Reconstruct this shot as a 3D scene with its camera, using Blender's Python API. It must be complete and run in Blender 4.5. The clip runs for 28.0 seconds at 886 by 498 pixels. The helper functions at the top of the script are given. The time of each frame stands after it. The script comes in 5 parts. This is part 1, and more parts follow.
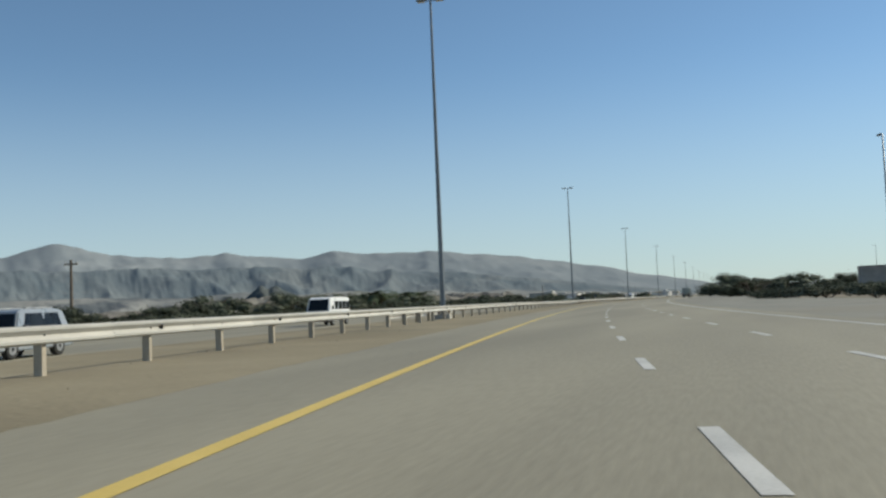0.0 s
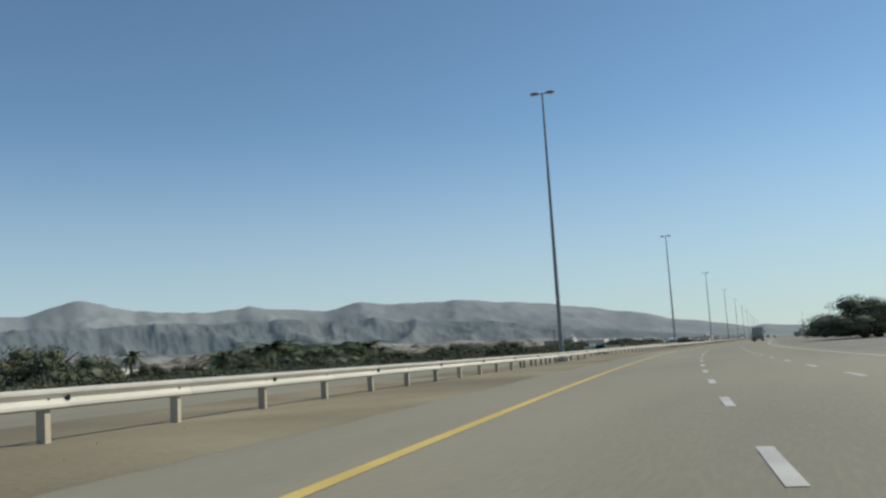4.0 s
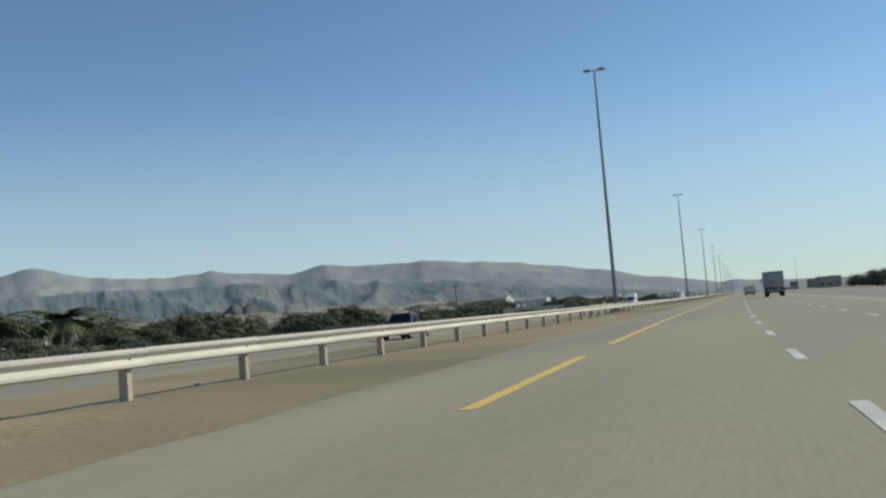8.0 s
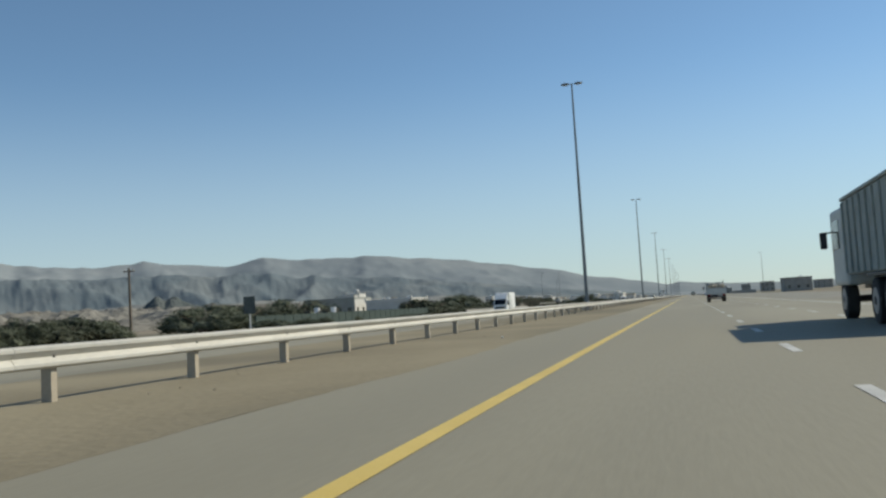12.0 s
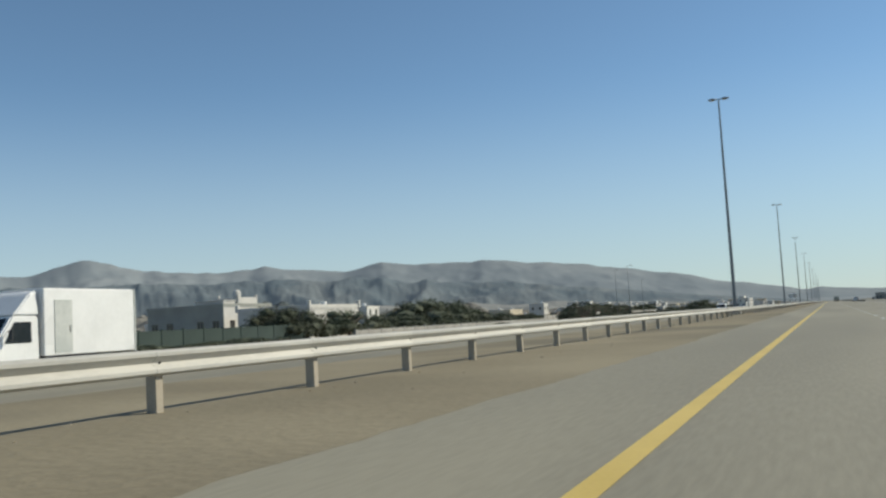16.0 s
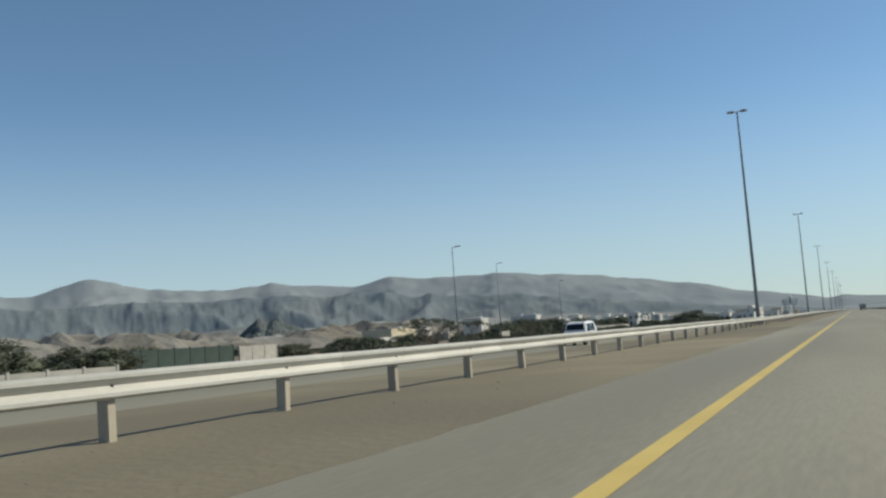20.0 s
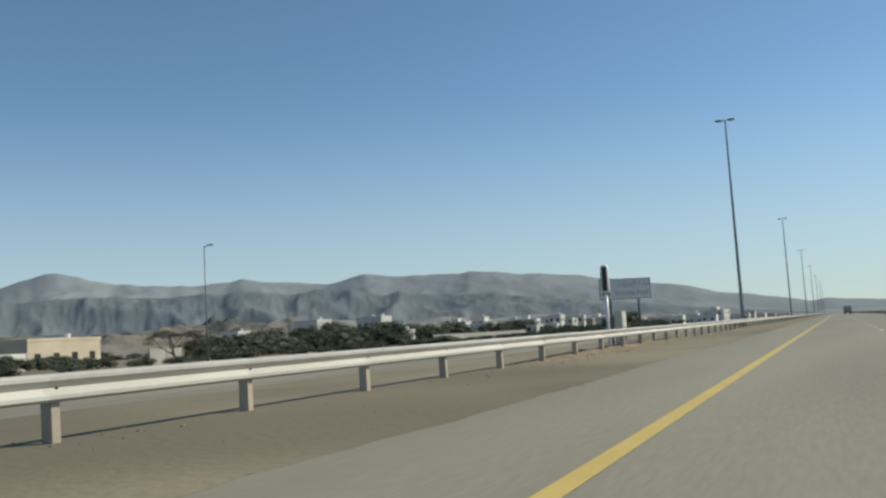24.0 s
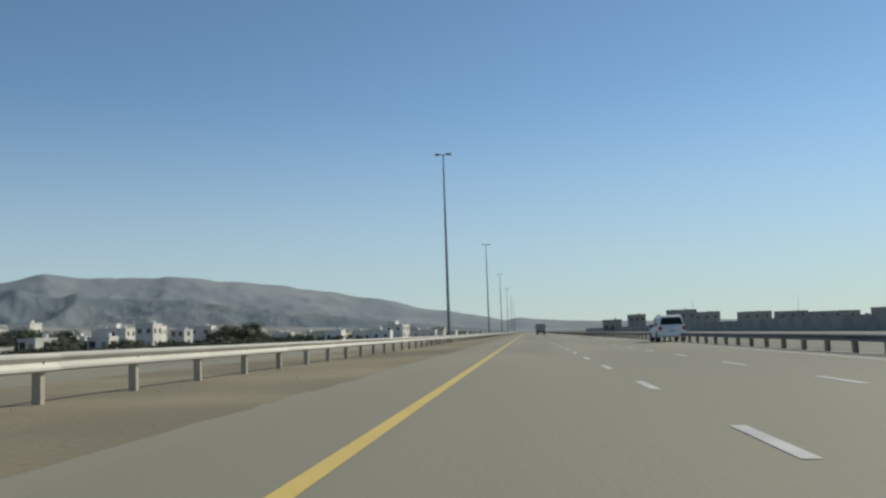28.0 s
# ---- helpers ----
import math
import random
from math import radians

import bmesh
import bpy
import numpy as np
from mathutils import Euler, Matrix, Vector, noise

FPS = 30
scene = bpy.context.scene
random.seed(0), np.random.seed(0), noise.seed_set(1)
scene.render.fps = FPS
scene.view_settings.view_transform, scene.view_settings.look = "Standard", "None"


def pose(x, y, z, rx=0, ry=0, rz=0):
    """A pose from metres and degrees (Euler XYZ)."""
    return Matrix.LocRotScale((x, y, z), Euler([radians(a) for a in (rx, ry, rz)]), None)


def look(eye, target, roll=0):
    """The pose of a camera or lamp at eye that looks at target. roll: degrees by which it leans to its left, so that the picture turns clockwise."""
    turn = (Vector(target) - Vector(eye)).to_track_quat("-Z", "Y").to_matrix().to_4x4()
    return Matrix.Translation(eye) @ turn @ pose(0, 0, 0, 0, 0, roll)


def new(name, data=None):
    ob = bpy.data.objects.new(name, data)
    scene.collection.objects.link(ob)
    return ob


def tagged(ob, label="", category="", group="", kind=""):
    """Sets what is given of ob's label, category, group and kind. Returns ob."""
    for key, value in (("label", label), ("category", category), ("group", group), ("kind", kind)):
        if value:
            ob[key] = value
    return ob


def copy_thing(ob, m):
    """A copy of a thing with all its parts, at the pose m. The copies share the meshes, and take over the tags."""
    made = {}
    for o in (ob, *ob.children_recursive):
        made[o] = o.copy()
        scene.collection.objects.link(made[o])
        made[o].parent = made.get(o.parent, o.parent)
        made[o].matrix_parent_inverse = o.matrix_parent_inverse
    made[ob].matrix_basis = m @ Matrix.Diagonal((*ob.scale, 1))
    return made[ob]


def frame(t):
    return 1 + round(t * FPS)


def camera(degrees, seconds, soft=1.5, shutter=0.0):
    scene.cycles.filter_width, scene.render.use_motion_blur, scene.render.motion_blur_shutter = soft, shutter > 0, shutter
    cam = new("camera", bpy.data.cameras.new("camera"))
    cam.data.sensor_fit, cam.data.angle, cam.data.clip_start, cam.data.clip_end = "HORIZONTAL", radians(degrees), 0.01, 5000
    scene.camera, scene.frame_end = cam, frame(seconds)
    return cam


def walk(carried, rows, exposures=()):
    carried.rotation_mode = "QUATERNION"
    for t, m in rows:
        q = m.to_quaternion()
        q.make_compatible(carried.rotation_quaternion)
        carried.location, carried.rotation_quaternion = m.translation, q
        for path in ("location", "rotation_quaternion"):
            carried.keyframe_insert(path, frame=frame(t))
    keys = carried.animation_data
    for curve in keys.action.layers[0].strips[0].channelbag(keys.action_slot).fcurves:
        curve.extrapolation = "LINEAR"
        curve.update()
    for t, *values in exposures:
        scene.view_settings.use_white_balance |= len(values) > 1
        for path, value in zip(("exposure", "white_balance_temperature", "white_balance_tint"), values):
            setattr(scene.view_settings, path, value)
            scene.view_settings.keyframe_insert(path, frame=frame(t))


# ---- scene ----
cam = camera(52.2, 28.0, soft=2.5, shutter=0.0)
# time, x, y, z, yaw, pitch, roll
ROWS = (
    (0.0, 24.290, 19.663, 1.00, 17.91, 3.52, -2.38),
    (0.5, 22.110, 32.782, 1.00, 18.25, 3.34, -2.65),
    (1.0, 20.076, 45.689, 1.00, 18.68, 3.33, -3.03),
    (1.5, 18.268, 57.788, 1.00, 19.34, 3.56, -3.26),
    (2.0, 16.548, 69.938, 1.00, 20.01, 3.79, -3.20),
    (2.5, 14.808, 83.013, 1.00, 20.07, 4.39, -3.30),
    (3.0, 13.135, 96.389, 1.00, 20.12, 5.08, -3.50),
    (3.5, 11.562, 109.724, 1.00, 19.94, 6.89, -3.47),
    (4.5, 8.686, 136.622, 1.00, 19.38, 6.52, -3.44),
    (5.5, 6.209, 163.572, 1.00, 18.84, 6.15, -3.41),
    (6.0, 5.136, 176.969, 1.00, 18.59, 5.97, -3.57),
    (6.5, 4.169, 190.294, 1.00, 19.20, 4.97, -4.43),
    (7.0, 3.325, 203.618, 1.00, 18.23, 4.53, -4.40),
    (7.5, 2.629, 217.057, 1.00, 17.46, 4.61, -4.36),
    (8.0, 2.076, 230.356, 1.00, 18.06, 4.22, -4.63),
    (8.5, 1.674, 243.049, 1.00, 17.85, 4.16, -4.54),
    (9.0, 1.370, 255.885, 1.00, 17.45, 4.02, -4.44),
    (9.5, 1.104, 269.590, 1.00, 16.98, 3.92, -4.19),
    (10.0, 0.904, 283.780, 1.00, 16.83, 3.82, -4.04),
    (10.5, 0.757, 298.454, 1.00, 16.52, 3.74, -3.85),
    (11.0, 0.645, 313.173, 1.00, 15.87, 3.74, -3.76),
    (11.5, 0.593, 327.381, 1.00, 15.59, 3.91, -3.69),
    (12.0, 0.558, 341.416, 1.00, 14.97, 3.82, -3.51),
    (12.5, 0.509, 355.516, 1.00, 14.55, 3.80, -3.31),
    (13.5, 0.390, 383.637, 1.00, 14.44, 3.84, -3.25),
    (14.5, 0.149, 411.001, 1.00, 14.35, 3.88, -3.20),
    (15.0, -0.038, 424.253, 1.00, 15.91, 3.94, -3.09),
    (15.5, -0.119, 437.165, 1.00, 19.18, 4.28, -3.21),
    (16.0, -0.166, 450.314, 1.00, 22.88, 4.61, -3.23),
    (16.5, -0.261, 464.430, 1.00, 24.77, 5.01, -3.17),
    (17.0, -0.341, 478.861, 1.00, 25.11, 5.14, -3.31),
    (17.5, -0.357, 493.079, 1.00, 25.07, 5.29, -3.41),
    (18.0, -0.341, 507.447, 1.00, 25.12, 5.44, -3.71),
    (18.5, -0.322, 522.322, 1.00, 25.09, 5.50, -3.70),
    (19.0, -0.267, 537.188, 1.00, 24.97, 5.47, -3.40),
    (19.5, -0.129, 551.516, 1.00, 24.78, 5.49, -3.63),
    (20.0, 0.021, 565.703, 1.00, 24.07, 5.59, -4.07),
    (20.5, 0.108, 580.037, 1.00, 23.97, 5.55, -3.91),
    (21.5, 0.162, 608.875, 1.00, 23.77, 5.46, -3.59),
    (22.5, 0.151, 637.616, 1.00, 23.57, 5.37, -3.26),
    (23.0, 0.156, 651.829, 1.00, 23.36, 5.35, -3.28),
    (23.5, 0.172, 665.920, 1.00, 23.20, 5.46, -3.32),
    (24.0, 0.184, 679.957, 1.00, 23.20, 5.48, -3.46),
    (24.5, 0.190, 693.980, 1.00, 23.18, 5.45, -3.13),
    (25.0, 0.191, 707.947, 1.00, 22.91, 5.51, -2.91),
    (25.5, 0.193, 721.739, 1.00, 21.09, 5.53, -2.65),
    (26.0, 0.181, 735.626, 1.00, 17.11, 5.64, -2.78),
    (26.5, 0.126, 750.013, 1.00, 12.19, 5.68, -2.31),
    (27.0, 0.076, 764.376, 1.00, 8.75, 5.94, -2.80),
    (27.5, 0.080, 778.198, 1.00, 6.06, 6.00, -2.04),
    (28.0, 0.101, 791.863, 1.00, 5.11, 5.40, -1.95)
)
walk(cam, [(r[0], pose(r[1], r[2], r[3], 0, 0, r[4]) @ pose(0, 0, 0, 90 + r[5]) @ pose(0, 0, 0, 0, 0, r[6])) for r in ROWS],
     exposures=((0.0, -0.25, 6830, 3), (25.0, -0.25, 6830, 3), (27.0, -0.36, 6830, 3), (28.0, -0.36, 6830, 3)))

# ---- world and sun ----
SUN_AZ, SUN_EL = 52.0, 38.5       # degrees right of the straight road, above the horizon
world = bpy.data.worlds.new("sky")
scene.world = world
world.use_nodes = True
wn = world.node_tree.nodes
sky = wn.new("ShaderNodeTexSky")
sky.sky_type, sky.sun_disc = "NISHITA", False
sky.sun_elevation, sky.sun_rotation = radians(SUN_EL), radians(SUN_AZ)
sky.air_density, sky.dust_density, sky.ozone_density = 0.72, 0.05, 2.6
# dusty haze lies evenly all round the horizon
wl = world.node_tree.links
dirn, sep, low, haze = wn.new("ShaderNodeTexCoord"), wn.new("ShaderNodeSeparateXYZ"), wn.new("ShaderNodeMapRange"), wn.new("ShaderNodeMixRGB")
low.interpolation_type = "SMOOTHSTEP"
low.inputs[1].default_value, low.inputs[2].default_value, low.inputs[3].default_value, low.inputs[4].default_value = -0.02, 0.27, 0.76, 0.0
haze.inputs[2].default_value = (3.52, 4.1, 4.56, 1)
wl.new(dirn.outputs["Generated"], sep.inputs[0])
wl.new(sep.outputs[2], low.inputs[0])
wl.new(low.outputs[0], haze.inputs[0])
clear = wn.new("ShaderNodeMixRGB")
clear.blend_type = "MULTIPLY"
clear.inputs[0].default_value, clear.inputs[2].default_value = 1.0, (0.92, 1.0, 1.0, 1)
wl.new(sky.outputs[0], clear.inputs[1])
wl.new(clear.outputs[0], haze.inputs[1])
wl.new(haze.outputs[0], wn["Background"].inputs[0])
wn["Background"].inputs[1].default_value = 0.15
sun = new("sun", bpy.data.lights.new("sun", "SUN"))
sun.data.energy, sun.data.angle, sun.data.color = 5.0, radians(0.6), (1.0, 0.92, 0.8)
sd = Vector((math.sin(radians(SUN_AZ)) * math.cos(radians(SUN_EL)), math.cos(radians(SUN_AZ)) * math.cos(radians(SUN_EL)), math.sin(radians(SUN_EL))))
sun.matrix_world = look(sd * 100, (0, 0, 0))


# ---- materials ----
def mat(name, a, b, rough=0.8, metal=0.0, scale=2.0, fine=30.0, bump=0.2, dist=0.01, coords="Object", rand=0.0, stretch=(1, 1, 1), third=None, third_scale=0.3, spec=0.5, lo=0.35, hi=0.65):
    """Two tones mixed by noise at two scales, a third tone in broad patches, and a fine relief."""
    m = bpy.data.materials.new(name)
    m.use_nodes = True
    t = m.node_tree
    n, l = t.nodes, t.links
    p = n["Principled BSDF"]
    p.inputs["Metallic"].default_value = metal
    p.inputs["Specular IOR Level"].default_value = spec
    tc, mp = n.new("ShaderNodeTexCoord"), n.new("ShaderNodeMapping")
    mp.inputs["Scale"].default_value = stretch
    l.new(tc.outputs[coords], mp.inputs[0])

    def noise_tex(sc, detail=4.0):
        t2 = n.new("ShaderNodeTexNoise")
        t2.inputs["Scale"].default_value, t2.inputs["Detail"].default_value = sc, detail
        l.new(mp.outputs[0], t2.inputs["Vector"])
        return t2

    big, small = noise_tex(scale), noise_tex(fine, 6.0)
    add = n.new("ShaderNodeMath")
    add.operation = "MULTIPLY_ADD"
    l.new(small.outputs[0], add.inputs[0])
    add.inputs[1].default_value = 0.4
    l.new(big.outputs[0], add.inputs[2])
    ramp = n.new("ShaderNodeMapRange")
    ramp.inputs[1].default_value, ramp.inputs[2].default_value = lo + 0.2, hi + 0.2
    l.new(add.outputs[0], ramp.inputs[0])
    mix = n.new("ShaderNodeMixRGB")
    mix.inputs[1].default_value, mix.inputs[2].default_value = (*a, 1), (*b, 1)
    l.new(ramp.outputs[0], mix.inputs[0])
    col = mix.outputs[0]
    if third:
        wide, r3, mx3 = noise_tex(third_scale, 3.0), n.new("ShaderNodeMapRange"), n.new("ShaderNodeMixRGB")
        r3.inputs[1].default_value, r3.inputs[2].default_value = 0.48, 0.62
        l.new(wide.outputs[0], r3.inputs[0])
        l.new(r3.outputs[0], mx3.inputs[0])
        l.new(col, mx3.inputs[1])
        mx3.inputs[2].default_value = (*third, 1)
        col = mx3.outputs[0]
    if rand:
        info, rr, hsv = n.new("ShaderNodeObjectInfo"), n.new("ShaderNodeMapRange"), n.new("ShaderNodeHueSaturation")
        rr.inputs[3].default_value, rr.inputs[4].default_value = 1 - rand, 1 + rand
        l.new(info.outputs["Random"], rr.inputs[0])
        l.new(rr.outputs[0], hsv.inputs["Value"])
        l.new(col, hsv.inputs["Color"])
        col = hsv.outputs[0]
    l.new(col, p.inputs["Base Color"])
    rg = n.new("ShaderNodeMapRange")
    rg.inputs[3].default_value, rg.inputs[4].default_value = max(0.02, rough - 0.1), min(1, rough + 0.1)
    l.new(big.outputs[0], rg.inputs[0])
    l.new(rg.outputs[0], p.inputs["Roughness"])
    if bump:
        bp = n.new("ShaderNodeBump")
        bp.inputs["Strength"].default_value, bp.inputs["Distance"].default_value = bump, dist
        l.new(small.outputs[0], bp.inputs["Height"])
        l.new(bp.outputs[0], p.inputs["Normal"])
    return m


M_ASPHALT = mat("asphalt", (0.207, 0.19, 0.143), (0.283, 0.261, 0.197), 0.75, scale=0.25, fine=18, bump=0.3, third=(0.236, 0.217, 0.162), third_scale=0.04, stretch=(1, 0.12, 1), spec=0.35)
M_SHOULDER = mat("worn_shoulder_asphalt", (0.176, 0.17, 0.136), (0.224, 0.216, 0.172), 0.8, scale=0.3, fine=14, bump=0.4, third=(0.216, 0.188, 0.148), third_scale=0.08, stretch=(1, 0.25, 1), spec=0.3)
# grey-brown gravel made lighter and tanner, with some windscreen reflection tint in it
M_SAND = mat("gravelly_sand", (0.205, 0.175, 0.118), (0.281, 0.243, 0.167), 0.95, scale=0.15, fine=6, bump=0.7, dist=0.03, third=(0.171, 0.15, 0.106), third_scale=0.05, spec=0.2)
M_GREYGRAVEL = mat("grey_compacted_gravel", (0.185, 0.182, 0.158), (0.255, 0.25, 0.218), 0.9, scale=0.2, fine=8, bump=0.5, dist=0.02, third=(0.215, 0.2, 0.165), third_scale=0.06, spec=0.25)
M_SOIL = mat("reddish_soil", (0.22, 0.172, 0.11), (0.304, 0.244, 0.164), 0.95, scale=0.9, fine=9, bump=0.9, dist=0.03, third=(0.264, 0.212, 0.144), third_scale=0.4, spec=0.2)
M_PLAIN = mat("dry_plain", (0.192, 0.16, 0.12), (0.264, 0.224, 0.168), 0.95, scale=0.02, fine=0.6, bump=0.6, dist=0.2, third=(0.104, 0.104, 0.068), third_scale=0.008, spec=0.2)
M_YELLOW = mat("yellow_road_paint", (0.533, 0.378, 0.0817), (0.628, 0.464, 0.129), 0.6, scale=0.8, fine=25, bump=0.2, lo=0.25)
M_WHITE = mat("white_road_paint", (0.4, 0.392, 0.365), (0.54, 0.532, 0.5), 0.6, scale=0.8, fine=25, bump=0.2)
M_GALV = mat("galvanised_steel", (0.406, 0.394, 0.359), (0.515, 0.499, 0.452), 0.6, metal=0.1, scale=1.2, fine=20, bump=0.05, rand=0.06, stretch=(1, 0.3, 1))
# galvanised steel again, darkened for the rail side turned from the sun
M_SHADEGALV = mat("shaded_galvanised_rail", (0.17, 0.17, 0.162), (0.246, 0.242, 0.225), 0.6, metal=0.3, scale=1.2, fine=20, bump=0.05)
M_POST = mat("dusty_steel_post", (0.34, 0.295, 0.23), (0.43, 0.378, 0.3), 0.75, metal=0.0, scale=2, fine=25, bump=0.1, rand=0.1)
M_POLE = mat("grey_lamp_pole_steel", (0.16, 0.178, 0.192), (0.208, 0.226, 0.24), 0.45, metal=0.25, scale=0.7, fine=10, bump=0.05)
M_DARK = mat("dark_plastic", (0.02, 0.02, 0.022), (0.035, 0.035, 0.037), 0.5, scale=4, fine=40, bump=0.1)
M_CONC = mat("concrete", (0.336, 0.32, 0.288), (0.416, 0.4, 0.36), 0.9, scale=1.5, fine=20, bump=0.3, rand=0.08)
# range and cliff colours are paled and blued to hold the distance haze
M_FAR = mat("haze_paled_range", (0.222, 0.252, 0.272), (0.27, 0.296, 0.308), 1.0, scale=0.004, fine=0.03, bump=0.2, dist=4, third=(0.215, 0.245, 0.265), third_scale=0.0015, spec=0.0)
M_CLIFF = mat("haze_tinted_cliff_rock", (0.137, 0.169, 0.19), (0.198, 0.22, 0.228), 1.0, scale=0.006, fine=0.04, bump=0.35, dist=5, stretch=(1, 1, 0.25), third=(0.144, 0.175, 0.196), third_scale=0.002, spec=0.0)
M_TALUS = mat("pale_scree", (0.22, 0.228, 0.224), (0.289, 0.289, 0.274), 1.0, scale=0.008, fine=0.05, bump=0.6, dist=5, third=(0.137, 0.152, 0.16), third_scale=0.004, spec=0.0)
M_SLATE = mat("dark_slate_rock", (0.08, 0.0944, 0.096), (0.128, 0.14, 0.138), 1.0, scale=0.02, fine=0.1, bump=0.6, dist=2, spec=0.0)
M_BADLAND = mat("eroded_clay_hills", (0.178, 0.17, 0.152), (0.25, 0.238, 0.212), 1.0, scale=0.03, fine=0.3, bump=0.7, dist=1.0, third=(0.19, 0.171, 0.142), third_scale=0.012, spec=0.0)
M_WALLWHITE = mat("white_painted_render", (0.541, 0.525, 0.484), (0.623, 0.607, 0.566), 0.85, scale=0.4, fine=8, bump=0.1, rand=0.1)
M_WALLCREAM = mat("cream_painted_render", (0.492, 0.426, 0.312), (0.574, 0.5, 0.377), 0.85, scale=0.4, fine=8, bump=0.1, rand=0.1)
M_GLASS = mat("dark_window_glass", (0.02, 0.025, 0.03), (0.035, 0.04, 0.045), 0.12, scale=1, fine=5, bump=0.0, spec=0.6)
M_FRAME = mat("window_frame", (0.25, 0.22, 0.18), (0.32, 0.28, 0.23), 0.6, scale=2, fine=20, bump=0.05)
# villa wall colour, darkened for the side that lies in shade
M_SHADEDRENDER = mat("shaded_wall_render", (0.27, 0.275, 0.25), (0.34, 0.345, 0.31), 0.9, scale=0.4, fine=8, bump=0.1)
M_TAN = mat("tan_painted_render", (0.3, 0.26, 0.21), (0.38, 0.335, 0.275), 0.9, scale=0.4, fine=8, bump=0.1, rand=0.2)
M_BLOCKWALL = mat("grey_block_wall", (0.272, 0.264, 0.24), (0.36, 0.344, 0.312), 0.95, scale=0.5, fine=8, bump=0.3, rand=0.1)
M_GREENFENCE = mat("dark_green_mesh_fence", (0.024, 0.042, 0.037), (0.04, 0.062, 0.054), 0.8, scale=0.6, fine=10, bump=0.2)
M_LEAF = mat("acacia_leaves", (0.078, 0.09, 0.06), (0.128, 0.138, 0.098), 0.85, scale=0.5, fine=4, bump=0.0, rand=0.25, spec=0.15)
M_PALM = mat("palm_fronds", (0.056, 0.077, 0.04), (0.098, 0.118, 0.064), 0.75, scale=0.5, fine=4, bump=0.0, rand=0.2, spec=0.2)
M_BARK = mat("dry_bark", (0.111, 0.085, 0.0638), (0.17, 0.136, 0.102), 0.95, scale=3, fine=25, bump=0.6, stretch=(1, 1, 0.3))
M_SIGNFACE = mat("white_sign_sheeting", (0.6, 0.62, 0.62), (0.68, 0.7, 0.69), 0.45, scale=0.8, fine=12, bump=0.02)
M_SIGNINK = mat("black_sign_lettering", (0.2, 0.21, 0.21), (0.27, 0.28, 0.28), 0.5, scale=2, fine=20, bump=0.0)
M_SIGNPOST = mat("dark_sign_post", (0.06, 0.075, 0.075), (0.1, 0.115, 0.115), 0.55, metal=0.3, scale=2, fine=20, bump=0.05)
M_WHITEPAINT = mat("white_gloss_paint", (0.72, 0.72, 0.71), (0.8, 0.8, 0.79), 0.3, scale=0.6, fine=6, bump=0.01)
M_CABINET = mat("beige_metal_cabinet", (0.5, 0.48, 0.43), (0.6, 0.57, 0.51), 0.6, scale=0.8, fine=12, bump=0.03)
M_TRUCK = mat("dusty_green_grey_paint", (0.25, 0.28, 0.26), (0.36, 0.385, 0.35), 0.65, scale=0.8, fine=6, bump=0.08)
M_TRUCKWHITE = mat("dusty_white_paint", (0.46, 0.48, 0.46), (0.58, 0.59, 0.56), 0.5, scale=0.8, fine=6, bump=0.05)
M_RUBBER = mat("tyre_rubber", (0.018, 0.018, 0.018), (0.035, 0.034, 0.032), 0.85, scale=3, fine=30, bump=0.3)
M_STEELRIM = mat("steel_rim", (0.3, 0.3, 0.3), (0.45, 0.45, 0.44), 0.5, metal=0.7, scale=4, fine=30, bump=0.05)
M_CAR = mat("silver_grey_car_paint", (0.35, 0.37, 0.38), (0.42, 0.43, 0.44), 0.3, metal=0.4, scale=0.7, fine=6, bump=0.0)
M_DARKCAR = mat("dark_grey_car_paint", (0.06, 0.065, 0.07), (0.09, 0.095, 0.1), 0.3, metal=0.3, scale=0.7, fine=6, bump=0.0)
M_RED = mat("red_tail_lamp_lens", (0.3, 0.02, 0.015), (0.4, 0.03, 0.02), 0.25, scale=5, fine=30, bump=0.0)
M_AMBER = mat("clear_lamp_lens", (0.6, 0.6, 0.58), (0.7, 0.7, 0.68), 0.2, scale=5, fine=30, bump=0.0)
M_LOAD = mat("pale_sack_cloth", (0.34, 0.306, 0.238), (0.442, 0.399, 0.323), 0.95, scale=1.5, fine=15, bump=0.4)
M_PLATE = mat("number_plate_white", (0.6, 0.6, 0.56), (0.68, 0.68, 0.63), 0.5, scale=3, fine=30, bump=0.0)
M_STRIPE = mat("dark_green_stripe_paint", (0.03, 0.13, 0.08), (0.05, 0.17, 0.1), 0.35, scale=2, fine=20, bump=0.0)
M_STONE = mat("pale_broken_stone", (0.216, 0.184, 0.132), (0.328, 0.284, 0.212), 0.95, scale=1.5, fine=12, bump=0.5, rand=0.15)

# ---- road line: gentle right-hand bend, then straight along +y ----
SG = np.arange(-400.0, 4600.0, 1.0)
KAPPA = np.interp(SG, (0, 50, 100, 150, 200, 250, 300, 400), (6.25e-4, 6.34e-4, 6.54e-4, 6.07e-4, 6.63e-4, 7.49e-4, 0.38e-4, 0.0))
TH = np.cumsum(KAPPA)
TH -= TH[-1]
PX, PY = np.cumsum(np.sin(TH)), np.cumsum(np.cos(TH))
PX -= PX[800]
PY -= PY[800] - 400.0


def along(s, off, z=0.0):
    """The point at s metres along the road and off metres to its right."""
    a = float(np.interp(s, SG, TH))
    return Vector((float(np.interp(s, SG, PX)) + off * math.cos(a), float(np.interp(s, SG, PY)) - off * math.sin(a), z))


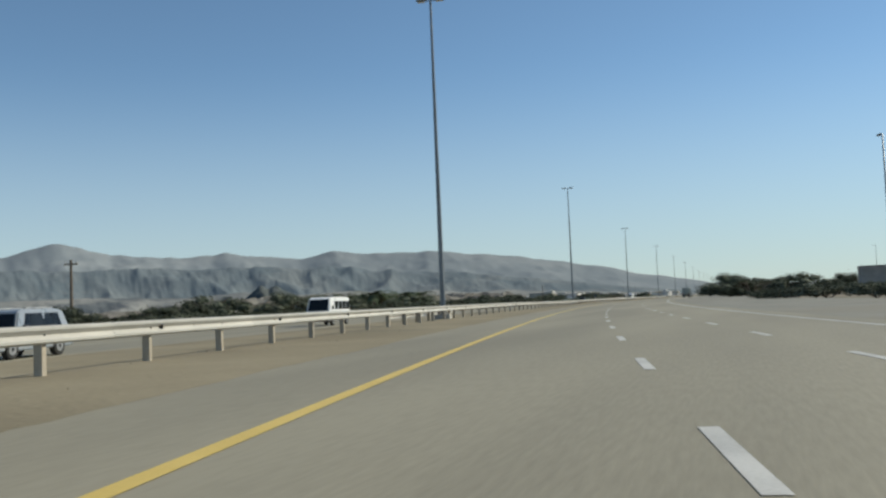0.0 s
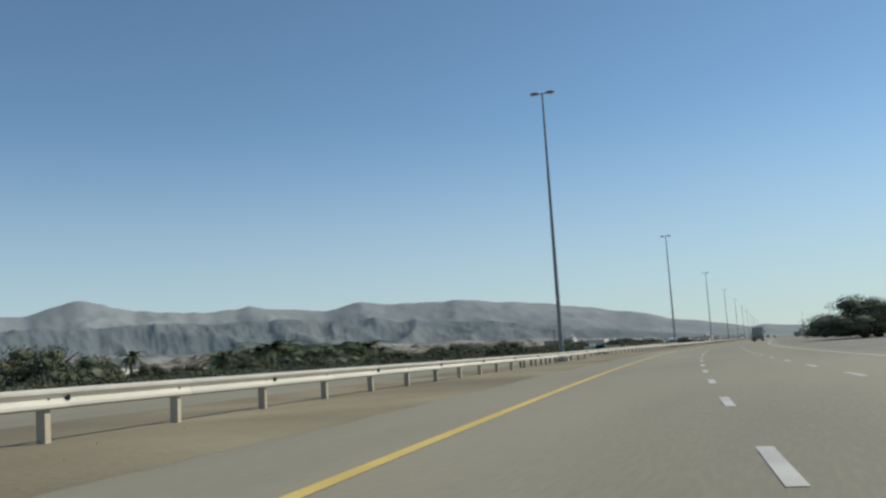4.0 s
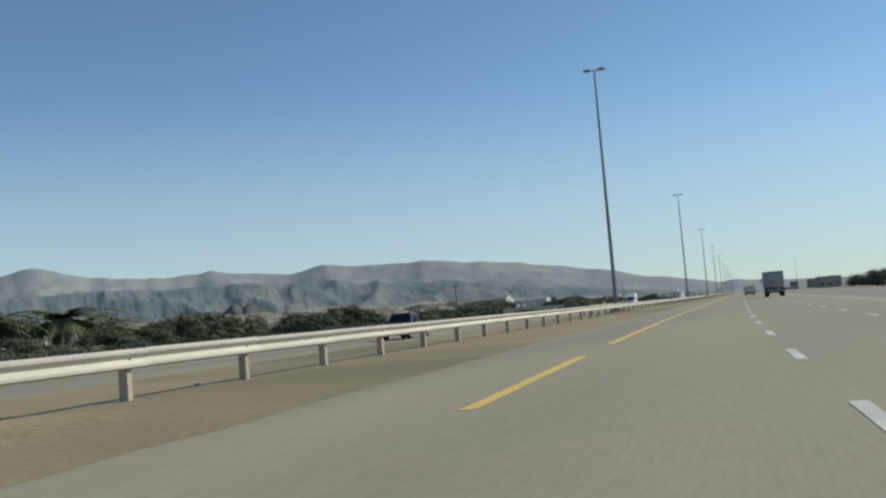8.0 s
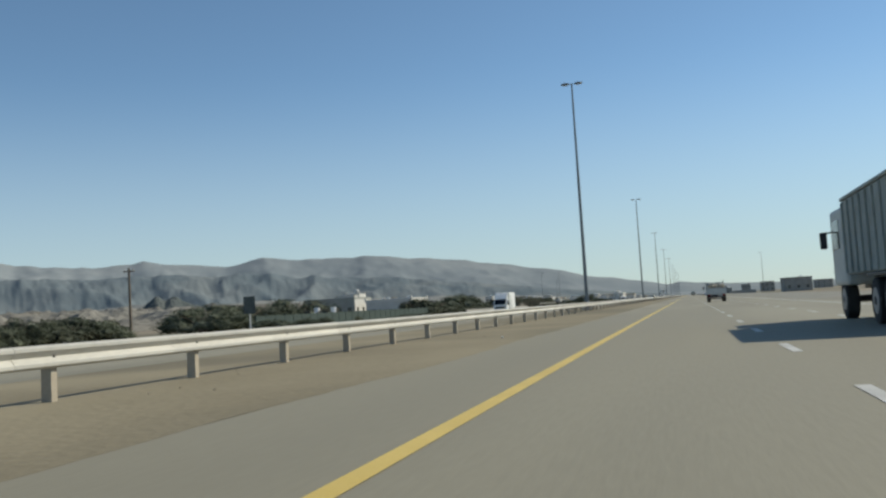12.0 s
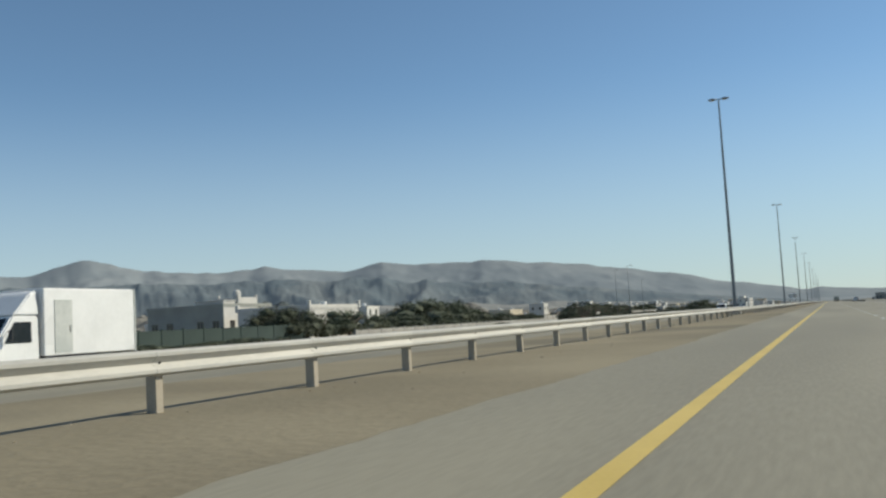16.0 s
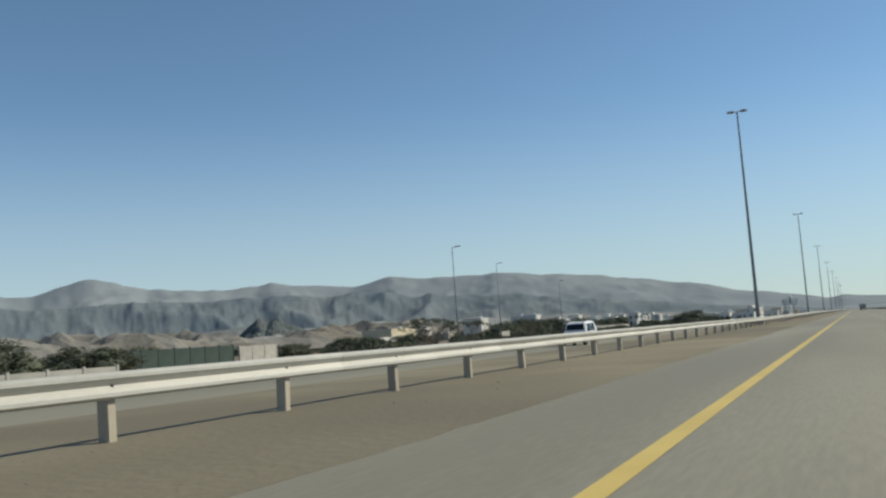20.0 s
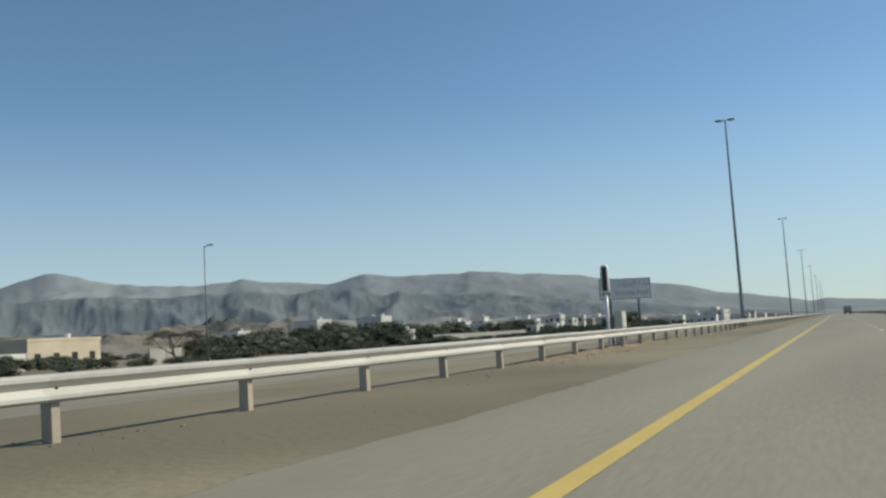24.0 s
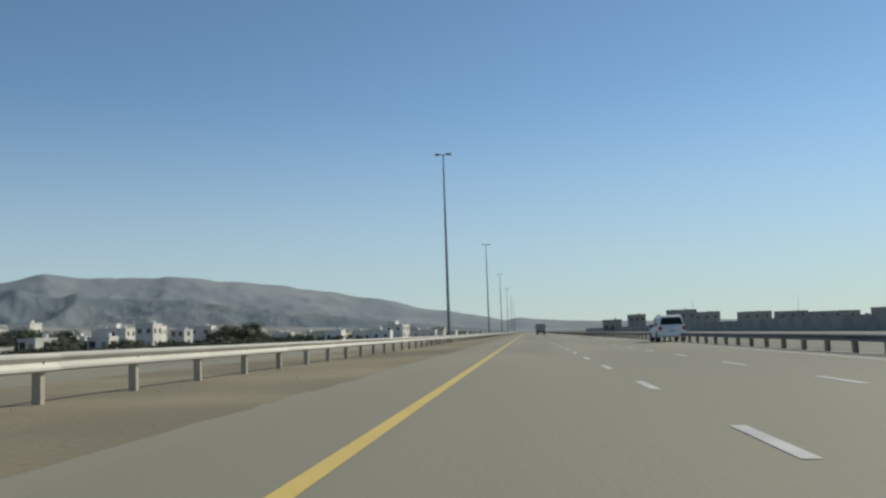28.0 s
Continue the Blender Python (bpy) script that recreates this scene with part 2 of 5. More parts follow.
def heading(s):
    return -math.degrees(float(np.interp(s, SG, TH)))


def on_road(s, off, z=0.0, turn=0.0):
    """A pose at that place whose +y runs along the road."""
    v = along(s, off, z)
    return pose(v.x, v.y, v.z, 0, 0, heading(s) + turn)


# ---- mesh helpers ----
def mesh_of(name, verts, faces, material, smooth=False):
    me = bpy.data.meshes.new(name)
    me.from_pydata([tuple(v) for v in verts], [], faces)
    me.materials.append(material)
    if smooth:
        me.shade_smooth()
    me.update()
    return me


def part(name, bm, material, parent=None, label="", smooth=False):
    """Link a bmesh as one mesh object under a thing or a part."""
    me = bpy.data.meshes.new(name)
    bmesh.ops.recalc_face_normals(bm, faces=bm.faces)
    bm.to_mesh(me)
    bm.free()
    me.materials.append(material)
    if smooth:
        me.shade_smooth()
    ob = new(name, me)
    ob.parent = parent
    if label:
        tagged(ob, label)
    return ob


def shared(name, me, parent, m):
    ob = new(name, me)
    ob.parent = parent
    ob.matrix_basis = m
    return ob


def root(name, label, category, m=None, group="", kind=""):
    ob = new(name)
    ob.empty_display_size = 0.3
    if m is not None:
        ob.matrix_basis = m
    return tagged(ob, label, category, group, kind)


def box(bm, x0, x1, y0, y1, z0, z1, bevel=0.0, m=None):
    r = bmesh.ops.create_cube(bm, size=1.0)
    bmesh.ops.scale(bm, vec=(x1 - x0, y1 - y0, z1 - z0), verts=r["verts"])
    bmesh.ops.translate(bm, vec=((x0 + x1) / 2, (y0 + y1) / 2, (z0 + z1) / 2), verts=r["verts"])
    vs = r["verts"]
    if bevel:
        ed = list({e for v in vs for e in v.link_edges})
        out = bmesh.ops.bevel(bm, geom=ed, offset=bevel, segments=2, affect="EDGES", profile=0.5)
        vs = out["verts"]
    if m is not None:
        bmesh.ops.transform(bm, matrix=m, verts=list({v for v in vs if v.is_valid}))
    return bm


def boxed(*a, **k):
    return box(bmesh.new(), *a, **k)


def tube(bm, p, q, r0, r1, n=10, caps=True):
    p, q = Vector(p), Vector(q)
    d = q - p
    m = Matrix.Translation((p + q) / 2) @ d.to_track_quat("Z", "Y").to_matrix().to_4x4()
    bmesh.ops.create_cone(bm, cap_ends=caps, segments=n, radius1=r0, radius2=r1, depth=d.length, matrix=m)
    return bm


def strip(name, s0, s1, o0, o1, z, material, step=5.0, kind="structure", label="", category="", thick=0.0):
    """A sheet that follows the road between two offsets."""
    n = max(1, int((s1 - s0) / step))
    vs, fs = [], []
    for i in range(n + 1):
        s = s0 + (s1 - s0) * i / n
        vs += [along(s, o0, z), along(s, o1, z)]
        if i:
            fs.append((2 * i - 2, 2 * i - 1, 2 * i + 1, 2 * i))
    if thick:
        k = len(vs)
        vs += [Vector((v.x, v.y, v.z - thick)) for v in vs]
        for i in range(n):
            a, b, c, d = 2 * i, 2 * i + 1, 2 * i + 3, 2 * i + 2
            fs += [(b, b + k, c + k, c), (a, d, d + k, a + k)]
        fs += [(0, k, k + 1, 1), (2 * n, 2 * n + 1, 2 * n + 1 + k, 2 * n + k)]
    ob = new(name, mesh_of(name, vs, fs, material))
    return tagged(ob, label, category, kind=kind)

# ---- ground, road and markings ----
YEL, D1, D2, EDGE, RAIL_L, RAIL_R, POLE_OFF = -1.51, 2.14, 5.4, 8.95, -8.57, 10.35, -9.34
LOW = -0.3      # the land beyond the median lies a little lower
MID = Vector((0.0, 450.0, 0.0))


def ground_sheet():
    radii = [0, 30, 60, 90, 130, 180, 240, 320, 420, 560, 740, 960, 1250, 1600, 2100, 2800, 3700, 4950]
    n = 96
    vs, fs = [(MID.x, MID.y, -0.42)], []
    for r in radii[1:]:
        for k in range(n):
            a = 2 * math.pi * k / n
            vs.append((MID.x + r * math.sin(a), MID.y + r * math.cos(a), -0.42))
    for k in range(n):
        fs.append((0, 1 + (k + 1) % n, 1 + k))
    for i in range(len(radii) - 2):
        for k in range(n):
            a, b = 1 + i * n + k, 1 + i * n + (k + 1) % n
            fs.append((a, b, b + n, a + n))
    return tagged(new("ground", mesh_of("ground", vs, fs, M_PLAIN)), "flat dry gravel plain with scrub patches", "ground", kind="structure")


ground_sheet()
median = strip("verge", -150, 2600, -9.3, -4.2, -0.006, M_SAND, label="dark sandy gravel median between road and guard rail", category="verge", thick=0.6, step=1.0)
for k, v in enumerate(median.data.vertices):
    if k % 2 and k < len(median.data.vertices) // 2:
        v.co.x += 0.16 * noise.noise(Vector((v.co.y * 0.23, 3.1, 0))) + 0.08 * noise.noise(Vector((v.co.y * 0.9, 8.1, 0)))
slope = strip("verge", -150, 2600, -11.6, -9.3, -0.006, M_SAND, label="sandy bank falling from the guard rail into the median", category="verge", thick=0.6)
for k, v in enumerate(slope.data.vertices):
    if k % 2 == 0:
        v.co.z += LOW + 0.006
strip("verge", -150, 2600, -17.8, -11.6, LOW, M_SAND, label="sandy strip beside the far carriageway", category="verge", thick=0.6)
strip("road", -150, 2600, -4.2, 10.2, 0.0, M_ASPHALT, label="sun-bleached grey asphalt motorway with three lanes", category="road", thick=0.6)
strip("verge", -150, 2600, 10.2, 26.0, -0.03, M_GREYGRAVEL, label="grey gravel strip beside the road", category="verge", thick=0.6)
strip("road", 690, 1700, 11.6, 31.0, -0.02, M_SHOULDER, label="grey asphalt service road beyond the outer guard rail", category="road")
strip("road", -150, 2600, -31.0, -17.8, LOW, M_ASPHALT, label="grey asphalt carriageway beyond the median", category="road", thick=0.6)
strip("verge", -150, 2600, -44.0, -31.0, LOW - 0.03, M_SAND, label="pale sandy strip beside the far carriageway", category="verge", thick=0.6)
drift = strip("verge", -150, 2600, -4.85, -4.07, 0.0015, M_SAND, label="thin drifted sand along the asphalt edge", category="verge", step=0.5)
for k, v in enumerate(drift.data.vertices):
    if k % 2:
        v.co.x += 0.2 * noise.noise(Vector((v.co.y * 0.11, 5.1, 0))) + 0.13 * noise.noise(Vector((v.co.y * 0.55, 2.1, 0))) + 0.09 * noise.noise(Vector((v.co.y * 1.9, 7.1, 0)))
strip("shoulder", -150, 2600, -4.75, -3.95, -0.012, M_SHOULDER, label="worn asphalt edge under drifted sand", category="road")
# the yellow edge line is worn away in two places
for a, b, words in ((-150, 228.7, "continuous yellow edge line on the asphalt"), (239.5, 248, "short remnant of the worn yellow edge line"), (252.5, 1800, "long yellow edge line on the asphalt")):
    strip("road_marking", a, b, YEL - 0.1, YEL + 0.1, 0.006, M_YELLOW, label=words, category="road marking", step=4)
strip("road_marking", -150, 1800, EDGE - 0.1, EDGE + 0.1, 0.006, M_WHITE, label="continuous white edge line on the asphalt", category="road marking", step=4)


def evenly(anchors, step, stop):
    """Places about step apart that fall on every anchor."""
    out = []
    for a, b in zip(anchors, anchors[1:]):
        n = max(1, round((b - a) / step))
        out += [a + (b - a) * k / n for k in range(n)]
    s = anchors[-1]
    while s < stop:
        out.append(s)
        s += step
    return out


DASH_LEN = 2.4
DASH_S = evenly((-80, 32, 58, 82, 107, 185, 215, 245, 268, 293, 326, 350, 428, 451, 754, 778, 800), 8.05, 1500)


def dashes():
    me = mesh_of("dash", [(-0.08, -DASH_LEN / 2, 0), (0.08, -DASH_LEN / 2, 0), (0.08, DASH_LEN / 2, 0), (-0.08, DASH_LEN / 2, 0)], [(0, 1, 2, 3)], M_WHITE)
    for off in (D1, D2):
        line = root("lane_line", "broken white lane line of short worn dashes", "lane line", kind="structure", group="broken lane lines")
        vs, fs, k = [], [], 0
        for s in DASH_S:
            if s < 1100:
                shared("dash", me, line, on_road(s, off, 0.006))
            else:
                a, b = s - DASH_LEN / 2, s + DASH_LEN / 2
                vs += [along(a, off - 0.08, 0.006), along(a, off + 0.08, 0.006), along(b, off + 0.08, 0.006), along(b, off - 0.08, 0.006)]
                fs.append((k, k + 1, k + 2, k + 3))
                k += 4
        ob = new("far_dashes", mesh_of("far_dashes", vs, fs, M_WHITE))
        ob.parent = line
        tagged(ob, kind="stuff")


# ---- guard rails ----
W_PROFILE = ((0.0, 0.862), (0.034, 0.856), (0.083, 0.822), (0.083, 0.778), (0.012, 0.7), (0.0, 0.688), (0.012, 0.676), (0.083, 0.6), (0.083, 0.552), (0.034, 0.52), (0.0, 0.514))
# the rail rises and dips a little along the road
RISE_S, RISE_Z = (0, 60, 120, 160, 190, 215, 245, 300, 437, 493, 578, 664, 750, 810, 900), (0.06, 0.06, 0.055, -0.04, -0.09, -0.05, 0.015, -0.02, -0.03, 0.0, 0.005, -0.05, 0.01, 0.055, 0.03)


def rise(s):
    return float(np.interp(s, RISE_S, RISE_Z))


def beam_mesh(length, material=None):
    vs, fs = [], []
    n = len(W_PROFILE)
    for y in (0.0, length):
        vs += [(d, y, z) for d, z in W_PROFILE] + [(d - 0.006, y, z) for d, z in W_PROFILE]
    for i in range(n - 1):
        fs += [(i, i + 1, 2 * n + i + 1, 2 * n + i), (n + i + 1, n + i, 3 * n + i, 3 * n + i + 1)]
        fs += [(i + 1, i, n + i, n + i + 1), (2 * n + i, 2 * n + i + 1, 3 * n + i + 1, 3 * n + i)]
    fs += [(0, 2 * n, 3 * n, n), (n - 1, 2 * n - 1, 4 * n - 1, 3 * n - 1)]
    return mesh_of("beam", vs, fs, material or M_GALV)


def post_mesh():
    """A C-shaped steel post close behind the beam, its web towards the oncoming traffic."""
    bm = bmesh.new()
    box(bm, -0.185, -0.012, -0.05, -0.042, -0.3, 0.83)
    box(bm, -0.02, -0.012, -0.042, 0.085, -0.3, 0.83)
    box(bm, -0.185, -0.177, -0.042, 0.085, -0.3, 0.83)
    me = bpy.data.meshes.new("post")
    bm.to_mesh(me)
    bm.free()
    me.materials.append(M_POST)
    return me


def bolt_mesh():
    bm = bmesh.new()
    tube(bm, (-0.01, 0, 0.688), (0.03, 0, 0.688), 0.022, 0.016, 8)
    me = bpy.data.meshes.new("bolt")
    bm.to_mesh(me)
    bm.free()
    me.materials.append(M_DARK)
    return me


def reflector_mesh():
    """A dark plastic reflector on a bent tab, bolted into the valley of the beam."""
    bm = bmesh.new()
    box(bm, 0.0, 0.012, -0.035, 0.035, 0.64, 0.74, 0.004)
    box(bm, 0.012, 0.07, -0.005, 0.005, 0.655, 0.735, 0.002)
    box(bm, 0.03, 0.1, -0.022, -0.008, 0.65, 0.742, 0.006)
    me = bpy.data.meshes.new("reflector")
    bm.to_mesh(me)
    bm.free()
    me.materials.append(M_DARK)
    return me


REFLECTOR = reflector_mesh()
SHADE4 = beam_mesh(4.06, M_SHADEGALV)
BEAM4, POST, BOLT = beam_mesh(4.06), post_mesh(), bolt_mesh()


def guard_rail(label, off, s0, s1, posts, turn=0.0, bolts=True, far=1e9, z=0.0, beam=None, high=1.0, wavy=False):
    """Beams every four metres and a post at each given place; beyond far metres all of it is one mesh."""
    rail = root("guard_rail", label, "guard rail", group="guard rails")
    flip = (Matrix.Rotation(math.pi, 4, "Z") if turn else Matrix.Identity(4)) @ Matrix.Diagonal((1, 1, high, 1))

    def at(s):
        return z + (rise(s) if wavy else 0.0)

    s = s0
    while s < min(s1, far):
        tilt = math.degrees(math.atan2(at(s + 4) - at(s), 4))
        m2 = on_road(s, off, at(s) + random.uniform(-0.004, 0.004), random.uniform(-0.1, 0.1)) @ pose(0, 0, 0, tilt)
        shared("beam", beam or BEAM4, rail, m2 @ (pose(0, 4, 0) if turn else Matrix.Identity(4)) @ flip)
        s += 4.0
    for k, p in enumerate(posts):
        if p < min(s1, far):
            m2 = on_road(p, off, at(p), random.uniform(-3, 3)) @ flip @ pose(0, 0, 0, random.uniform(-1, 1), random.uniform(-1, 1))
            shared("post", POST, rail, m2)
            if bolts:
                shared("bolt", BOLT, rail, on_road(p, off, at(p)) @ flip)
            if wavy and k % 2 and p < 236:
                shared("reflector", REFLECTOR, rail, on_road(p + 0.45, off, at(p)) @ flip)
    if s1 > far:
        vs, fs = [], []
        for me, st in ((BEAM4, 4.0), (POST, 4.0)):
            q = s
            while q < s1:
                m, k = on_road(q + (4 if turn else 0), off, at(q)) @ flip, len(vs)
                vs += [m @ v.co for v in me.vertices]
                fs += [tuple(k + i for i in p.vertices) for p in me.polygons]
                q += st
        ob = new("far_beams", mesh_of("far_beams", vs, fs, M_SHADEGALV if beam else M_GALV))
        ob.parent = rail
        tagged(ob, kind="stuff")
    return rail


POST_S = evenly((-8, 33.5, 58.3, 86.4, 111.5, 215.4, 243.5, 267.4, 296.4, 323.9, 352.8, 425.3, 435.7, 464.1, 491.4, 519, 551.2, 578.2, 664.4, 692.1, 724.1, 746, 780.6, 807.4), 3.97, 1100)
guard_rail("long galvanised W-beam guard rail on steel posts along the median", RAIL_L, -8, 1600, [p + 0.08 for p in POST_S], far=1080, wavy=True)
# the outer rail's shaded road side is put into its darker steel
guard_rail("W-beam guard rail on the outer road edge, shade darkened into its steel", RAIL_R, 772, 1500, [773.6 + 2.68 * k for k in range(115)], turn=1, far=1080, bolts=False, beam=SHADE4, high=0.68)

# ---- lamp posts ----
def lamp_post(height=23.2, label="tall tapered grey steel lamp post with twin luminaires"):
    lp = root("street_lamp", label, "street lamp", group="median lamp posts")
    bm = bmesh.new()
    tube(bm, (0, 0, 0.32), (0, 0, height), 0.2, 0.078, 8)
    part("pole", bm, M_POLE, lp)
    part("base_plate", boxed(-0.32, 0.32, -0.32, 0.32, 0.3, 0.33, 0.008), M_POLE, lp)
    part("plinth", boxed(-0.55, 0.55, -0.55, 0.55, -0.4, 0.3, 0.03), M_CONC, lp, "square concrete plinth")
    part("inspection_door", boxed(0.165, 0.2, -0.07, 0.07, 0.9, 1.45, 0.01), M_POLE, lp)
    for x in (-0.23, 0.23):
        for y in (-0.23, 0.23):
            bm = bmesh.new()
            tube(bm, (x, y, 0.33), (x, y, 0.39), 0.022, 0.022, 6)
            part("bolt", bm, M_DARK, lp)
    bm = bmesh.new()
    tube(bm, (-0.5, 0, height - 0.02), (0.5, 0, height - 0.02), 0.045, 0.045, 8)
    part("cross_arm", bm, M_POLE, lp)
    for sx in (-1, 1):
        bm = bmesh.new()
        bmesh.ops.create_uvsphere(bm, u_segments=14, v_segments=8, radius=1.0, matrix=Matrix.Translation((sx * 0.68, 0, height + 0.02)) @ Matrix.Diagonal((0.44, 0.24, 0.13, 1)))
        head = part("luminaire", bm, M_POLE, lp, "flat oval grey lamp head", smooth=True)
        part("lens", boxed(sx * 0.68 - 0.25, sx * 0.68 + 0.25, -0.14, 0.14, height - 0.125, height - 0.095, 0.02), M_AMBER, head)
    return lp


POLE_S = [81.84 + 117.16 * k for k in range(13)]
first = lamp_post()
first.matrix_basis = on_road(POLE_S[0], POLE_OFF)
for s in POLE_S[1:]:
    copy_thing(first, on_road(s, POLE_OFF))
# a short second beam behind each lamp post
for s in POLE_S[:9]:
    guard_rail("short galvanised guard rail behind a lamp post", -10.5, s - 12, s + 12, [s - 12 + 4 * k for k in range(7)], turn=1, bolts=False, z=-0.22 if s < 250 else -0.04)
dashes()


# ---- mountains ----
def ridged(x, y, seed, octaves=5):
    total, amp, f = 0.0, 0.5, 1.0
    for _ in range(octaves):
        total += amp * (1 - 2 * abs(noise.noise(Vector((x * f, y * f, seed)))))
        amp, f = amp * 0.5, f * 2.1
    return total


def range_of_hills(name, label, table, r_foot, r_top, r_back, material, gully, size, az0, az1, seed, n=900, m=44, flat=0.0):
    """A ridge round the middle of the road; table: azimuth to the left and elevation of its crest."""
    azs, els = [a for a, e in table], [e for a, e in table]
    vs, fs = [], []
    for i in range(n + 1):
        az = az0 + (az1 - az0) * i / n
        el = float(np.mean(np.interp((az - 0.2, az - 0.1, az, az + 0.1, az + 0.2), azs, els)))
        el *= 1 + 0.02 * noise.noise(Vector((az * 1.1, seed, 0)))
        dirv = Vector((-math.sin(radians(az)), math.cos(radians(az)), 0))
        crest = math.tan(radians(max(el, 0.02))) * r_top
        for j in range(m + 1):
            u = j / m
            r = r_foot + (r_top - r_foot) * u / 0.75 if u < 0.75 else r_top + (r_back - r_top) * (u - 0.75) / 0.25
            p = MID + dirv * r
            relief = ridged(p.x / size, p.y / size, seed)
            if u < 0.75:
                f = u / 0.75
                g = f ** 1.3 * (1 - flat) + flat * min(1.0, (f / 0.7) ** 1.6)
                g += gully * (relief - 0.35) * math.sin(math.pi * f ** 0.8)
                g += 0.07 * (relief - 0.3) * f
            else:
                g = 1.0 + 0.07 * (relief - 0.3) - 0.5 * (u - 0.75) / 0.25
            vs.append((p.x, p.y, max(-0.5, crest * g)))
    for i in range(n):
        for j in range(m):
            a = i * (m + 1) + j
            fs.append((a, a + 1, a + m + 2, a + m + 1))
    return tagged(new(name, mesh_of(name, vs, fs, material, True)), label, "mountains", kind="structure")


FAR_RIDGE = ((-60, 0.25), (-30, 0.2), (-12, 0.3), (-6, 0.42), (-2.5, 0.55), (-0.5, 0.72), (0.4, 0.85), (1.2, 0.7), (2.2, 0.95), (3.4, 1.12), (4.6, 1.4), (6.3, 1.62), (7.6, 2.0), (9.4, 2.28), (10.9, 2.6), (12.7, 2.8), (14.5, 3.1), (16.4, 3.36), (18.9, 3.6),
             (20.4, 3.74), (21.5, 3.66), (24.6, 3.6), (25.3, 3.64), (26.8, 3.9), (28.0, 3.66), (29.1, 3.46), (31.6, 3.7), (34.2, 3.92), (35.6, 3.8), (37.0, 3.72), (39.0, 3.85), (41.0, 4.0), (42.4, 4.25), (43.3, 4.55), (44.4, 4.66), (45.3, 4.56), (46.6, 4.2), (47.6, 3.95), (49.3, 3.9), (51.3, 3.8), (60, 4.2), (80, 4.0))
CLIFF = ((1.0, 0.1), (5.0, 0.5), (10.6, 1.14), (14.1, 1.62), (17.6, 2.0), (21.1, 2.25), (28.0, 2.78), (35.0, 3.0), (45.0, 2.98), (60, 3.0), (80, 2.8))
range_of_hills("mountain_range", "mountain ridge on the horizon, pale haze put into its rock colour", FAR_RIDGE, 3300, 4450, 4700, M_FAR, 0.15, 420, -60, 80, 3.3)
range_of_hills("cliff_range", "gullied cliffs in front of the mountains, coloured blue-grey for haze", CLIFF, 2350, 2950, 3300, M_CLIFF, 0.28, 210, 1, 80, 21.7, flat=0.85)
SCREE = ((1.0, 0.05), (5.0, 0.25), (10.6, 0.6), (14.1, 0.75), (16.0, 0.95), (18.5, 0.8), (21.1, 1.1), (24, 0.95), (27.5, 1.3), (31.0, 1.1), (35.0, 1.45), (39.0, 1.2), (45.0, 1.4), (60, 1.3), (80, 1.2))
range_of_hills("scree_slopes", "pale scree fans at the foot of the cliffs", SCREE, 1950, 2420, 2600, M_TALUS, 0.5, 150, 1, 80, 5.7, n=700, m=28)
range_of_hills("rocky_hill", "dark slate-grey hill with two sharp peaks", ((30.2, 0.02), (31.0, 0.9), (31.9, 1.3), (32.5, 1.5), (32.95, 1.9), (33.35, 1.95), (33.6, 1.6), (33.85, 1.7), (34.1, 2.05), (34.5, 1.7), (35.2, 1.1), (36.2, 0.02)), 2120, 2290, 2380, M_SLATE, 0.3, 40, 30.1, 36.4, 9.1, n=190, m=30)


STEEP_BANK = ((-8.1, 0.0), (-8.35, 0.08), (-8.5, 0.16), (-8.65, 0.24), (-8.8, 0.3), (-9.0, 0.36), (-9.3, 0.38), (-9.8, 0.3), (-10.5, 0.05), (-11.5, -0.3))
BROAD_BANK = ((-8.2, 0.0), (-8.45, 0.03), (-8.75, 0.07), (-9.1, 0.11), (-9.5, 0.14), (-10.0, 0.16), (-10.5, 0.16), (-11.0, 0.12), (-11.7, 0.0), (-12.5, -0.2), (-13.4, -0.34))


def dirt_bank(s0, s1, material, label, high=1.0, prof=STEEP_BANK):
    """Soil and gravel heaped behind the rail."""
    ns = int((s1 - s0) / 0.12)
    vs, fs, n = [], [], len(prof)
    for i in range(ns + 1):
        s = s0 + (s1 - s0) * i / ns
        end = min(1.0, (s - s0) / 6, (s1 - s) / 6)
        wash = 0.75 + 0.5 * noise.noise(Vector((s * 0.5, 1.7, 0))) - 0.55 * max(0.0, 0.2 - abs(noise.noise(Vector((s * 0.9, 6.2, 0)))))
        for k, (o, z) in enumerate(prof):
            o2 = o + 0.22 * noise.noise(Vector((s * 0.8, o, 4.0))) + 0.12 * noise.noise(Vector((s * 3.0, o, 9.0)))
            base = LOW * min(1.0, max(0.0, (-9.3 - o2) / 2.3))
            rise = end * (high * (z - base) * wash + 0.05 * noise.noise(Vector((s * 2.6, o * 3, 2.0)))) if 0 < k < n - 1 else 0.0
            z2 = base + rise - 0.03 + 0.02 * end
            vs.append(along(s, o2, z2))
    for i in range(ns):
        for k in range(n - 1):
            a = i * n + k
            fs.append((a, a + n, a + n + 1, a + 1))
    return tagged(new("verge", mesh_of("verge", vs, fs, material)), label, "verge", kind="structure")


dirt_bank(706, 744, M_SOIL, "washed-out reddish soil bank under the guard rail", 0.45)
for s in POLE_S[2:8]:
    dirt_bank(s - 19, s + 19, M_SAND, "sandy gravel heaped round the foot of a lamp post", 1.0, BROAD_BANK)


